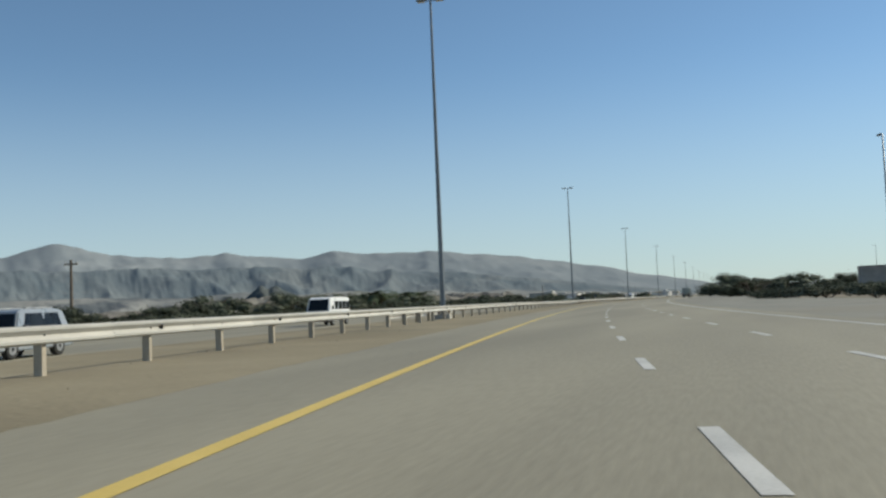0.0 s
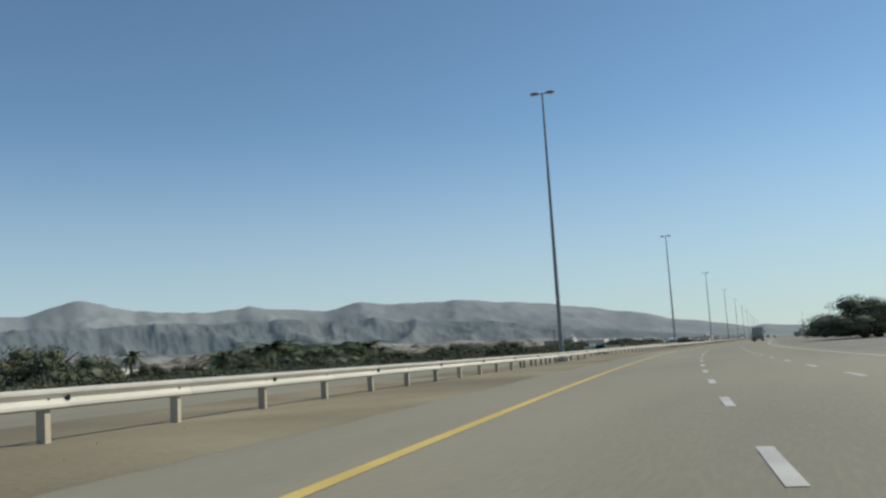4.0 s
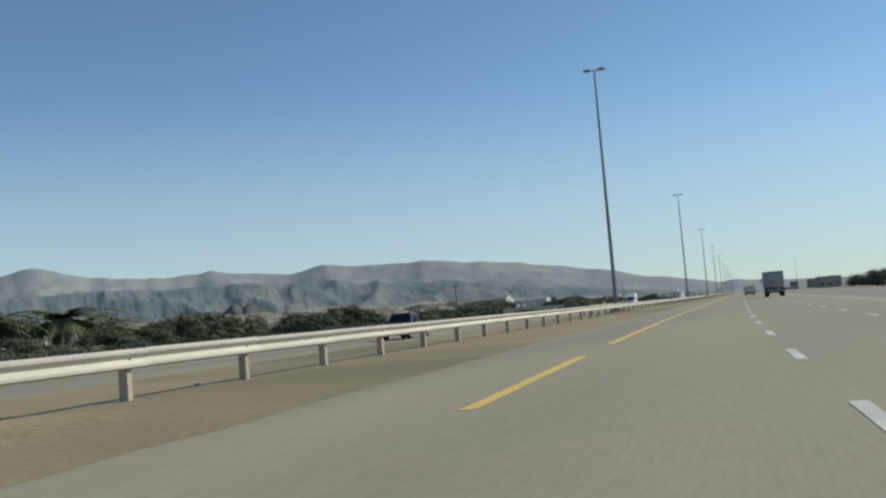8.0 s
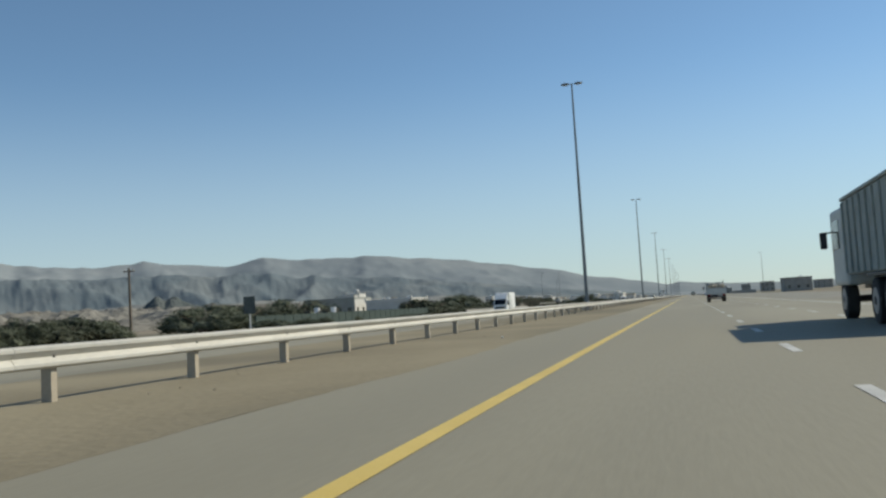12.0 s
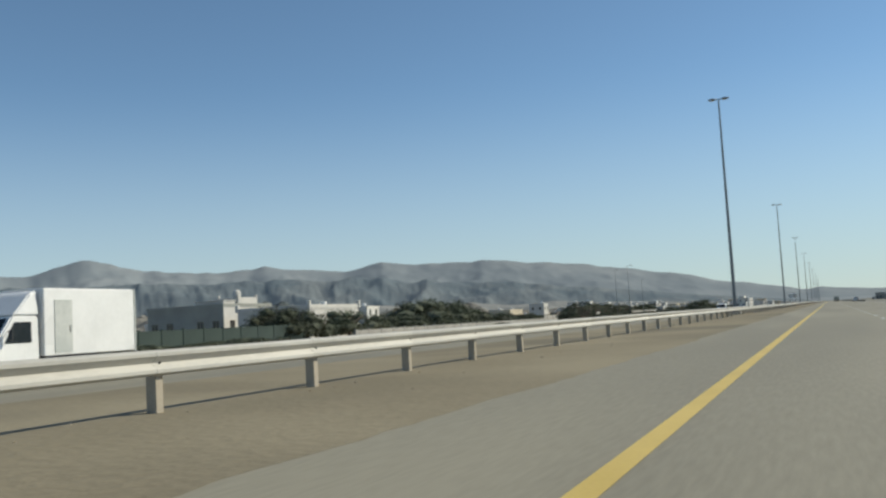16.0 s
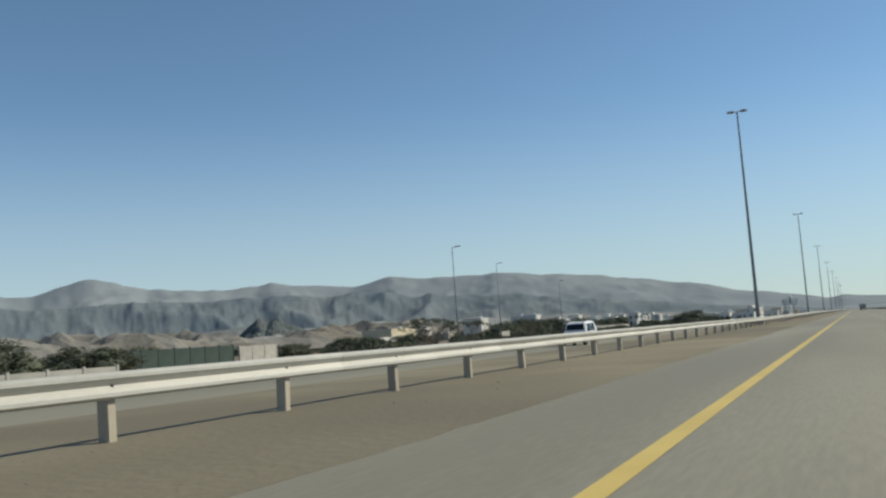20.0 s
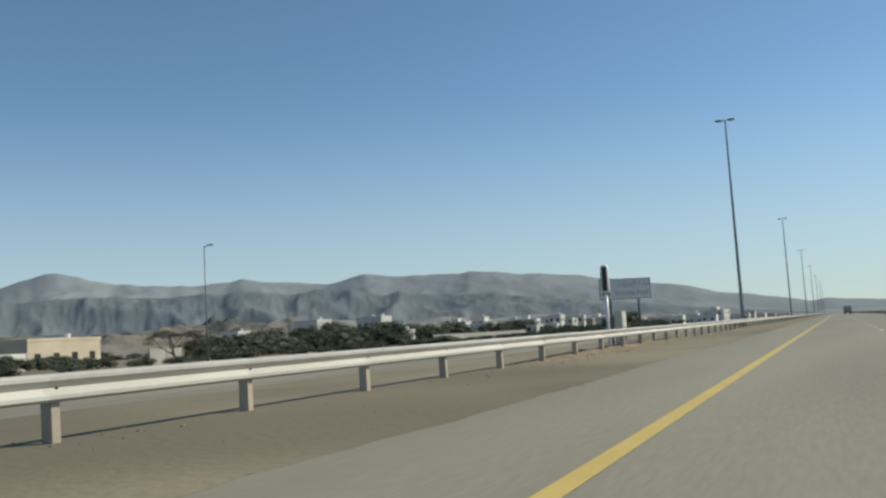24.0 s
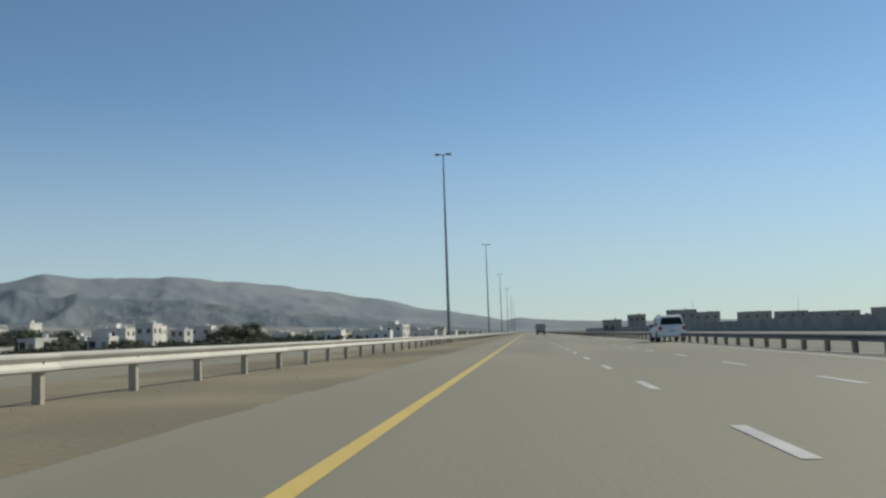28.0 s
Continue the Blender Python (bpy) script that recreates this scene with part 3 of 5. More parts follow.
# ---- eroded clay hills behind the town ----
def clay_hills(name, label, x0, x1, y0, y1, height, nx, ny, seed, scale=1.0):
    vs, fs = [], []
    for i in range(nx + 1):
        for j in range(ny + 1):
            u, v = i / nx, j / ny
            x, y = x0 + (x1 - x0) * u, y0 + (y1 - y0) * v
            q = Vector((x * 0.012 * scale, y * 0.012 * scale, seed))
            h = 0.62 - abs(noise.noise(q)) * 1.1 + 0.35 * noise.noise(q * 0.4)
            h += 0.55 * (0.45 - abs(noise.noise(q * 2.7))) + 0.42 * (0.4 - abs(noise.noise(q * 6.5))) + 0.16 * (0.4 - abs(noise.noise(q * 15)))
            rim = math.hypot(2 * u - 1, 2 * v - 1) + 0.22 * noise.noise(Vector((u * 4, v * 5, seed + 3)))
            edge = max(0.0, min(1.0, (1.08 - rim) / 0.3))
            # a shallow valley opens towards the dark hill
            across = (x * 1773 + 1283 * (y - 575)) / math.hypot(1283, 1773)
            edge *= 1 - 0.5 * math.exp(-(across / 22) ** 2)
            vs.append((x, y, -0.6 + max(0.0, (h * height + 0.3) * edge)))
    for i in range(nx):
        for j in range(ny):
            a = i * (ny + 1) + j
            fs.append((a, a + ny + 1, a + ny + 2, a + 1))
    return tagged(new(name, mesh_of(name, vs, fs, M_BADLAND)), label, "hills", kind="structure")


clay_hills("hills", "low eroded tan clay hills with steep gullies", -520, -205, 640, 1300, 16.5, 150, 300, 4.2)
clay_hills("hills", "low stony brown hills on the plain", -620, -260, 120, 640, 5.5, 80, 120, 8.8)
clay_hills("hills", "low brown hills beyond the town", -700, -330, 1300, 2100, 14, 70, 140, 12.8, 0.6)


# ---- trees and scrub ----
def leaf_cloud(bm, centre, radii, count, size, rng, droop=0.3):
    """Many small tilted leaf sprays in an uneven shell."""
    for _ in range(count * 2):
        a, b = rng.uniform(0, 2 * math.pi), math.acos(rng.uniform(-0.75, 1))
        k = rng.uniform(0.55, 1.05)
        p = Vector((math.cos(a) * math.sin(b) * radii[0] * k, math.sin(a) * math.sin(b) * radii[1] * k, math.cos(b) * radii[2] * k)) + centre
        t = Matrix.LocRotScale(p, Euler((rng.uniform(-1.2, 1.2), rng.uniform(-1.2, 1.2), a)), None)
        w, h = 0.8 * size * rng.uniform(0.5, 1.2), 0.8 * size * rng.uniform(0.4, 0.9)
        f = [bm.verts.new(t @ Vector(c)) for c in ((-w, 0, 0), (0, -h * 0.6, 0.05), (w, 0, -droop * w), (0, h * 0.6, 0.05))]
        bm.faces.new(f)


def foliage_core(bm, centre, radii, rng):
    """The dark uneven inside of a clump, hidden by its leaves."""
    r = bmesh.ops.create_icosphere(bm, subdivisions=1, radius=0.62, matrix=Matrix.Translation(centre) @ Matrix.Diagonal((*radii, 1)))
    for v in r["verts"]:
        v.co = centre + (v.co - centre) * rng.uniform(0.7, 1.15)


def acacia(seed, label, height=4.5, spread=5.0, clumps=34, leaves=100):
    rng = random.Random(seed)
    th = root("tree", label, "tree", group="roadside acacias")
    bm = bmesh.new()
    tips, base = [], Vector((0, 0, -0.25))
    for k in range(rng.randint(2, 3)):
        fork = Vector((rng.uniform(-0.7, 0.7), rng.uniform(-0.7, 0.7), height * rng.uniform(0.28, 0.38)))
        tube(bm, base, fork, 0.2, 0.13, 7, False)
        for _ in range(4):
            a = rng.uniform(0, 2 * math.pi)
            tip = fork + Vector((math.cos(a) * spread * rng.uniform(0.15, 0.4), math.sin(a) * spread * rng.uniform(0.15, 0.4), height * rng.uniform(0.2, 0.42)))
            tube(bm, fork, tip, 0.1, 0.03, 5, False)
            tips.append(tip)
    part("trunk", bm, M_BARK, th, "short forked brown trunk")
    bm = bmesh.new()
    for k in range(clumps):
        a, r = rng.uniform(0, 2 * math.pi), spread * 0.5 * math.sqrt(rng.random())
        top = height * (0.8 - 0.4 * (r / (spread * 0.5)) ** 2)
        c = Vector((math.cos(a) * r, math.sin(a) * r, rng.uniform(height * 0.18, top) if k % 3 else (top if k % 2 else height * 0.2)))
        radii = (spread * rng.uniform(0.12, 0.2), spread * rng.uniform(0.12, 0.2), height * rng.uniform(0.15, 0.23))
        foliage_core(bm, c, radii, rng)
        leaf_cloud(bm, c, radii, leaves, 0.16, rng)
    part("crown", bm, M_LEAF, th, "dense dusty dark green crown")
    return th


def shrub(seed, label, height=1.6, spread=3.4):
    rng = random.Random(seed)
    th = root("shrub", label, "shrub", group="scrub bushes")
    bm = bmesh.new()
    for k in range(6):
        a = rng.uniform(0, 2 * math.pi)
        tube(bm, (0, 0, -0.2), (math.cos(a) * spread * 0.3, math.sin(a) * spread * 0.3, height * 0.6), 0.05, 0.015, 5, False)
    part("stem", bm, M_BARK, th)
    bm = bmesh.new()
    for k in range(14):
        a, r = rng.uniform(0, 2 * math.pi), spread * 0.5 * math.sqrt(rng.random())
        c = Vector((math.cos(a) * r, math.sin(a) * r, height * rng.uniform(0.15, 0.62) * (1 - 0.3 * r / spread)))
        foliage_core(bm, c, (0.5, 0.5, 0.34), rng)
        leaf_cloud(bm, c, (0.6, 0.6, 0.4), 60, 0.13, rng)
    part("foliage", bm, M_LEAF, th)
    return th


def thorn_tree(seed, label, height=3.4):
    """Bare branches that fan out from the ground under a thin canopy."""
    rng = random.Random(seed)
    th = root("tree", label, "tree", group="bare thorn trees")
    tips = [(Vector((0, 0, -0.2)), Vector((math.cos(a) * 0.55, math.sin(a) * 0.55, 1.0)), 0.09) for a in (0.3, 1.5, 2.6, 3.9, 5.2)]
    crown = bmesh.new()
    bm = bmesh.new()
    for level in range(4):
        nxt = []
        for p, d, r in tips:
            q = p + d * height * (0.36, 0.28, 0.22, 0.16)[level]
            tube(bm, p, q, r, r * 0.65, 5, False)
            if level == 3:
                leaf_cloud(crown, q, (0.4, 0.4, 0.16), 26, 0.09, rng)
            else:
                for k in range(2):
                    nxt.append((q, (d + Vector((rng.uniform(-0.6, 0.6), rng.uniform(-0.6, 0.6), rng.uniform(-0.3, 0.15)))).normalized(), r * 0.62))
        tips = nxt
    part("trunk", bm, M_BARK, th, "grey-brown branches fanning upward")
    part("crown", crown, M_LEAF, th, "thin flat dusty canopy")
    return th


def palm(seed, label, height=6.0, reach=2.3, fronds=26):
    rng = random.Random(seed)
    th = root("palm_tree", label, "palm tree", group="date palms")
    bm = bmesh.new()
    for k in range(8):
        tube(bm, (0.02 * k, 0, -0.3 + height * 0.7 * k / 8), (0.02 * (k + 1), 0, -0.3 + height * 0.7 * (k + 1) / 8), 0.2, 0.24, 8, False)
    part("trunk", bm, M_BARK, th)
    for k in range(fronds):
        bm = bmesh.new()
        a, lift = 2 * math.pi * k / fronds + rng.uniform(-0.1, 0.1), rng.uniform(-0.5, 1.25)
        pts = []
        for i in range(8):
            u = i / 7
            r = reach * u
            pts.append(Vector((math.cos(a) * r, math.sin(a) * r, height * 0.7 - 0.2 + lift * 1.9 * u - 1.7 * u * u)))
        side = Vector((-math.sin(a), math.cos(a), 0))
        for i in range(7):
            for sgn in (-1, 1):
                for q in (0.0, 0.5):
                    p0 = pts[i].lerp(pts[i + 1], q)
                    w = 0.62 * math.sin(math.pi * min(0.95, (i + q) / 7 + 0.18))
                    p1 = p0 + (pts[i + 1] - pts[i]) * 0.6
                    tip = p0 + side * sgn * w + (pts[i + 1] - pts[i]) * 0.8 + Vector((0, 0, -0.12))
                    bm.faces.new([bm.verts.new(v) for v in (p0, p1, tip)])
        part("frond", bm, M_PALM, th)
    return th


ACACIAS = [acacia(11, "broad dark green acacia on the dry plain", 4.5, 6.5), acacia(12, "rounded dusty acacia beside the highway", 4.2, 5.2, 30),
           acacia(13, "flat-topped dark acacia on sandy ground", 4.8, 8.0, 46), acacia(14, "low spreading thorn tree on the plain", 3.4, 6.5, 36)]
SHRUBS = [shrub(21, "low grey-green desert shrub"), shrub(22, "small dusty thorn bush", 1.2, 2.6)]
THORN = thorn_tree(41, "bare-branched thorn tree with a thin flat canopy")
PALM = palm(31, "green date palm with drooping fronds")
YOUNG_PALM = palm(32, "low bushy green date palm with arching fronds", 4.4, 2.9, 22)
RNG = random.Random(77)


def plant(ob, s, off, scale=1.0, z=None):
    v = along(s, off, (LOW if off < 0 else 0.0) - 0.1 if z is None else z)
    m = pose(v.x, v.y, v.z, 0, 0, RNG.uniform(0, 360)) @ Matrix.Diagonal((scale * RNG.uniform(1.1, 1.3), scale * RNG.uniform(1.1, 1.3), scale * RNG.uniform(0.95, 1.1), 1))
    if ob.get("placed"):
        return copy_thing(ob, m)
    ob["placed"] = 1
    ob.matrix_basis = m
    return ob


SCRUB_VS, SCRUB_FS = [], []


def scrub(s, off, scale):
    """One more bush of the dense undergrowth."""
    v = along(s, off, LOW - 0.1)
    m = pose(v.x, v.y, v.z, 0, 0, RNG.uniform(0, 360)) @ Matrix.Diagonal((scale * RNG.uniform(1.1, 1.3), scale * RNG.uniform(1.1, 1.3), scale * RNG.uniform(0.85, 1.15), 1))
    me = next(o.data for o in SHRUBS[RNG.randrange(2)].children if o.name.startswith("foliage"))
    k = len(SCRUB_VS)
    SCRUB_VS.extend(m @ q.co for q in me.vertices)
    SCRUB_FS.extend(tuple(k + i for i in f.vertices) for f in me.polygons)


FAR_VS, FAR_FS, FAR_KINDS = [], [], []
for seed in (51, 52, 53):
    bm, rng = bmesh.new(), random.Random(seed)
    tube(bm, (0, 0, -0.3), (0.1, 0, 1.6), 0.2, 0.12, 6, False)
    for k in range(12):
        a, r = rng.uniform(0, 2 * math.pi), 2.9 * math.sqrt(rng.random())
        c = Vector((math.cos(a) * r, math.sin(a) * r, rng.uniform(1.0, 3.6 - 0.4 * r)))
        radii = (rng.uniform(0.9, 1.4), rng.uniform(0.9, 1.4), rng.uniform(0.6, 0.95))
        foliage_core(bm, c, radii, rng)
        leaf_cloud(bm, c, radii, 34, 0.24, rng)
    bm.verts.index_update()
    FAR_KINDS.append(([v.co.copy() for v in bm.verts], [tuple(v.index for v in f.verts) for f in bm.faces]))
    bm.free()


def far_tree(s, off, scale):
    v = along(s, off, LOW - 0.1)
    m = pose(v.x, v.y, v.z, 0, 0, RNG.uniform(0, 360)) @ Matrix.Diagonal((scale * 1.2, scale * 1.2, scale, 1))
    vs, fs = FAR_KINDS[RNG.randrange(3)]
    k = len(FAR_VS)
    FAR_VS.extend(m @ c for c in vs)
    FAR_FS.extend(tuple(k + i for i in f) for f in fs)


def grove(*rows):
    """Acacias at along, offset, kind and size."""
    for s, off, k, sc in rows:
        plant(ACACIAS[k], s, off, sc * (1.16 if s < 535 else 1.08 if 570 < s < 625 else 0.85 if s < 970 and s > 770 else 1.0) * RNG.uniform(0.98, 1.08) * (1.6 if s > 780 else 1.0) * (0.88 if off > 0 else 1.0))


# trees north of the bend, beyond the far carriageway
grove((92, -46, 3, 0.7), (108, -46, 3, 0.75), (119, -48, 1, 0.7), (130, -50, 0, 0.85), (156, -52, 2, 0.88), (162, -50, 0, 0.85), (192, -56, 0, 0.95), (200, -57, 1, 0.85), (213, -60, 1, 0.7), (224, -62, 3, 0.7),
      (235, -60, 1, 0.85))
# trees before the palm grove
grove((247, -56, 1, 0.72), (256, -60, 2, 0.85), (268, -52, 3, 0.85), (281, -60, 3, 0.85), (292, -58, 3, 0.8), (303, -56, 1, 0.85), (309, -57, 3, 0.9), (322, -60, 1, 1.1), (327, -63, 0, 0.9), (334, -60, 1, 0.95), (347, -56, 1, 0.85), (353, -60, 0, 0.85),
      (361, -57, 2, 0.8), (368, -61, 0, 0.9), (384, -60, 3, 0.5), (408, -62, 3, 0.85), (413, -61, 1, 0.7), (421, -61, 3, 0.85), (428, -63, 3, 0.8), (446, -60, 0, 0.75), (452, -61, 1, 0.7))
# trees round the villa
grove((461, -67, 2, 0.8), (470, -66, 0, 0.85), (477, -67, 1, 0.9), (484, -66, 1, 1.0), (491, -67, 0, 1.0), (498, -68, 1, 0.9), (520, -70, 3, 0.7), (541, -60, 0, 0.95), (546, -61, 2, 0.8), (558, -60, 0, 0.92),
      (573, -62, 3, 0.9), (579, -61, 3, 0.95), (586, -62, 2, 1.05), (593, -62, 0, 1.1), (599, -62, 2, 1.0), (605, -64, 1, 0.95), (612, -66, 2, 0.9), (621, -70, 0, 0.9))
# trees by the fences
grove((629, -64, 3, 0.9), (636, -72, 0, 0.7), (645, -86, 0, 0.7), (655, -88, 3, 0.9), (663, -90, 2, 0.7), (688, -84, 3, 0.75), (697, -88, 3, 0.7), (706, -84, 1, 0.5),
      (716, -86, 0, 0.65), (703, -70, 1, 0.62), (712, -72, 0, 0.6), (726, -95, 2, 0.62), (738, -97, 0, 0.65), (748, -100, 3, 0.8), (757, -98, 2, 0.6), (766, -102, 0, 0.65),
      (775, -100, 3, 0.8))
# trees before the town
grove((1015, -72, 0, 0.9), (784, -84, 3, 0.75), (793, -86, 0, 0.6), (801, -88, 2, 0.6), (810, -90, 0, 0.7), (818, -94, 2, 0.75), (828, -90, 1, 0.8), (836, -92, 0, 0.85),
      (846, -96, 2, 0.85), (852, -104, 0, 1), (860, -92, 3, 1), (869, -98, 0, 0.9), (880, -104, 2, 1), (888, -96, 1, 0.9), (900, -102, 0, 0.95), (912, -98, 2, 0.8),
      (925, -104, 3, 1), (938, -96, 0, 0.8), (950, -92, 2, 0.75), (958, -100, 1, 0.9), (968, -96, 0, 0.85))
# trees on the near plain
grove((268, 22, 2, 1.2), (284, 24, 2, 0.95), (357, 25, 3, 0.85), (366, 27, 3, 0.9), (424, 27, 0, 0.85), (432, 29, 3, 0.95), (277, 25, 0, 1.25), (284, 40, 2, 1.2),
      (276, 52, 0, 1.2), (330, 34, 2, 1), (262, 66, 2, 1.1), (350, 44, 1, 1.1), (395, 60, 2, 1), (240, 44, 3, 1), (420, 78, 0, 1), (520, 70, 2, 1),
      (600, 90, 0, 1))
for k in range(70):
    s = RNG.uniform(60, 1500)
    far_tree(s, -RNG.uniform(95, 330), RNG.uniform(0.6, 1.0))
for k in range(70):
    far_tree(RNG.uniform(740, 1700), -RNG.uniform(110, 200), RNG.uniform(0.5, 0.85))
for s, off, sc in ((264, -103, 1.15), (285, -89, 1.0), (318, -104, 0.95), (325, -107, 1.0), (331, -102, 0.9), (336, -110, 1.0), (342, -104, 0.95), (300, -96, 0.8), (312, -92, 0.8), (290, -100, 0.9), (352, -110, 0.9)):
    plant(PALM, s, off, sc)
for s, off, sc in ((268, -86, 1.0), (276, -92, 0.9), (282, -84, 1.1), (291, -95, 1.0), (296, -87, 1.1), (303, -91, 0.95), (308, -84, 1.05), (315, -96, 1.1), (321, -88, 1.15), (327, -93, 1.0), (333, -87, 1.15), (339, -94, 1.1), (345, -89, 0.95), (350, -98, 1.0)):
    plant(YOUNG_PALM, s, off, sc * 1.2)
for k in range(80):
    plant(SHRUBS[k % 2], RNG.uniform(50, 380) if k < 60 else RNG.uniform(380, 1000), -RNG.uniform(44, 66), RNG.uniform(0.7, 1.2))
for k in range(85):
    s = RNG.uniform(62, 345) if k < 65 else RNG.uniform(345, 545)
    plant(SHRUBS[k % 2], s, -RNG.uniform(37, 50), RNG.uniform(0.75, 1.2) if s < 320 else RNG.uniform(0.35, 0.6))
for k in range(60):
    plant(SHRUBS[k % 2], RNG.uniform(690, 960), -RNG.uniform(63, 84), RNG.uniform(0.5, 0.9))
for k in range(34):
    plant(ACACIAS[RNG.randrange(4)], RNG.uniform(770, 960), -RNG.uniform(90, 135), RNG.uniform(0.3, 0.5))
for k in range(80):
    s = RNG.uniform(940, 1260)
    far_tree(s, -RNG.uniform(62, 90 + (s - 900) * 0.25), RNG.uniform(0.6, 0.95))
tagged(new("distant_trees", mesh_of("distant_trees", FAR_VS, FAR_FS, M_LEAF)), "scattered dark acacias far out on the plain", "trees", kind="stuff")
for k in range(8):
    plant(SHRUBS[k % 2], RNG.uniform(500, 540), -RNG.uniform(50, 54), RNG.uniform(0.5, 0.8))
for s, off, sc in ((709, -60, 1.2), (701, -64, 1.1), (694, -60, 1.0), (760, -66, 0.9), (300, 30, 1.1), (292, 33, 1.2), (262, 28, 1.2)):
    plant(THORN, s, off, sc)
for k in range(12):
    plant(ACACIAS[RNG.randrange(4)], RNG.uniform(905, 1030), -RNG.uniform(66, 90), RNG.uniform(0.4, 0.62))
for k in range(110):
    scrub(RNG.uniform(110, 345), -RNG.uniform(34.5, 43), RNG.uniform(0.65, 1.05))
for k in range(90):
    scrub(RNG.uniform(240, 450), -RNG.uniform(60, 90), RNG.uniform(0.7, 1.2))
tagged(new("undergrowth", mesh_of("undergrowth", SCRUB_VS, SCRUB_FS, M_LEAF)), "dense dusty green undergrowth beside the far carriageway", "undergrowth", kind="stuff")
for k in range(16):
    plant(SHRUBS[k % 2], RNG.uniform(80, 420), RNG.uniform(24, 60), RNG.uniform(0.6, 1.6))


for s, off, sc in ((150, 25, 1.3), (144, 29, 1.5), (157, 23, 1.0), (136, 33, 1.4), (166, 31, 1.2)):
    plant(SHRUBS[0], s, off, sc)


# ---- houses ----
def window(parent, w, h, m, sill=True):
    """A window in a wall that faces -y of m: frame, pane and sill."""
    bm = bmesh.new()
    for a in ((-w / 2 - 0.06, -w / 2, 0, h), (w / 2, w / 2 + 0.06, 0, h), (-w / 2 - 0.06, w / 2 + 0.06, h, h + 0.06), (-0.025, 0.025, 0, h)):
        box(bm, a[0], a[1], -0.05, 0.02, a[2], a[3])
    fr = part("window", bm, M_FRAME, parent)
    fr.matrix_basis = m
    part("pane", boxed(-w / 2, w / 2, -0.012, 0.01, 0, h), M_GLASS, fr)
    if sill:
        part("sill", boxed(-w / 2 - 0.12, w / 2 + 0.12, -0.12, 0.01, -0.08, 0.0, 0.01), M_CONC, fr)


def house(label, w, d, h, material, windows=3, storeys=1, parapet=0.5, penthouse=None, tower=None, door=True, finials=False, sill=True, window_z=1.0):
    """A flat-roofed house; its front faces -y and its side faces +x."""
    th = root("house", label, "house", group="flat-roofed houses")
    wall = part("wall", boxed(-w / 2, w / 2, -d / 2, d / 2, -0.4, h, 0.02), material, th)
    bm = bmesh.new()
    for a in ((-w / 2 - 0.08, w / 2 + 0.08, -d / 2 - 0.08, -d / 2 + 0.14), (-w / 2 - 0.08, w / 2 + 0.08, d / 2 - 0.14, d / 2 + 0.08), (-w / 2 - 0.08, -w / 2 + 0.14, -d / 2 + 0.14, d / 2 - 0.14), (w / 2 - 0.14, w / 2 + 0.08, -d / 2 + 0.14, d / 2 - 0.14)):
        box(bm, a[0], a[1], a[2], a[3], h - 0.05, h + parapet)
    if finials:
        for x in (-w / 2, w / 2):
            for y in (-d / 2, d / 2):
                box(bm, x - 0.25, x + 0.25, y - 0.25, y + 0.25, h - 0.05, h + parapet + 0.55, 0.04)
    part("parapet", bm, material, th)
    sh = h / storeys
    for f in range(storeys):
        for k in range(windows):
            x = -w / 2 + w * (k + 0.5) / windows
            if door and f == 0 and k == windows // 2:
                dr = part("door", boxed(x - 0.5, x + 0.5, -d / 2 - 0.03, -d / 2 + 0.03, 0, 2.1, 0.01), M_FRAME, th)
                part("handle", boxed(x + 0.36, x + 0.42, -d / 2 - 0.07, -d / 2 - 0.03, 1.0, 1.12), M_STEELRIM, dr)
            else:
                window(th, 1.1, 1.3, pose(x, -d / 2, f * sh + window_z), sill)
        nside = max(1, round(d / 4))
        for k in range(nside):
            window(th, 1.1, 1.3, pose(w / 2, -d / 2 + d * (k + 0.5) / nside, f * sh + window_z, 0, 0, 90), sill)
    if penthouse:
        x0, x1, y0, y1, ph = penthouse
        part("roof_room", boxed(x0, x1, y0, y1, h, h + ph, 0.03), material, th)
        part("roof_slab", boxed(x0 - 0.15, x1 + 0.15, y0 - 0.15, y1 + 0.15, h + ph, h + ph + 0.15, 0.02), material, th)
    if tower:
        x0, x1, y0, y1, ph = tower
        bm = boxed(x0, x1, y0, y1, h, h + ph, 0.03)
        for x in (x0, x1 - 0.3):
            for y in (y0, y1 - 0.3):
                box(bm, x, x + 0.3, y, y + 0.3, h + ph, h + ph + 0.4)
        part("stair_tower", bm, material, th, "white stair tower with corner merlons")
        bm = bmesh.new()
        tube(bm, (x1 - 0.9, y0 + 0.9, h + ph), (x1 - 0.9, y0 + 0.9, h + ph + 0.6), 0.6, 0.6, 14)
        bmesh.ops.create_uvsphere(bm, u_segments=14, v_segments=8, radius=0.62, matrix=Matrix.Translation((x1 - 0.9, y0 + 0.9, h + ph + 0.6)))
        part("dome", bm, material, th, smooth=True)
    bm = bmesh.new()
    tube(bm, (w * 0.2, d * 0.2, h), (w * 0.2, d * 0.2, h + 1.1), 0.5, 0.5, 12)
    part("water_tank", bm, M_WHITEPAINT, th)
    return th


def put(ob, s, off, turn=0.0):
    ob.matrix_basis = on_road(s, off, LOW if off < 0 else 0.0, turn)
    return ob


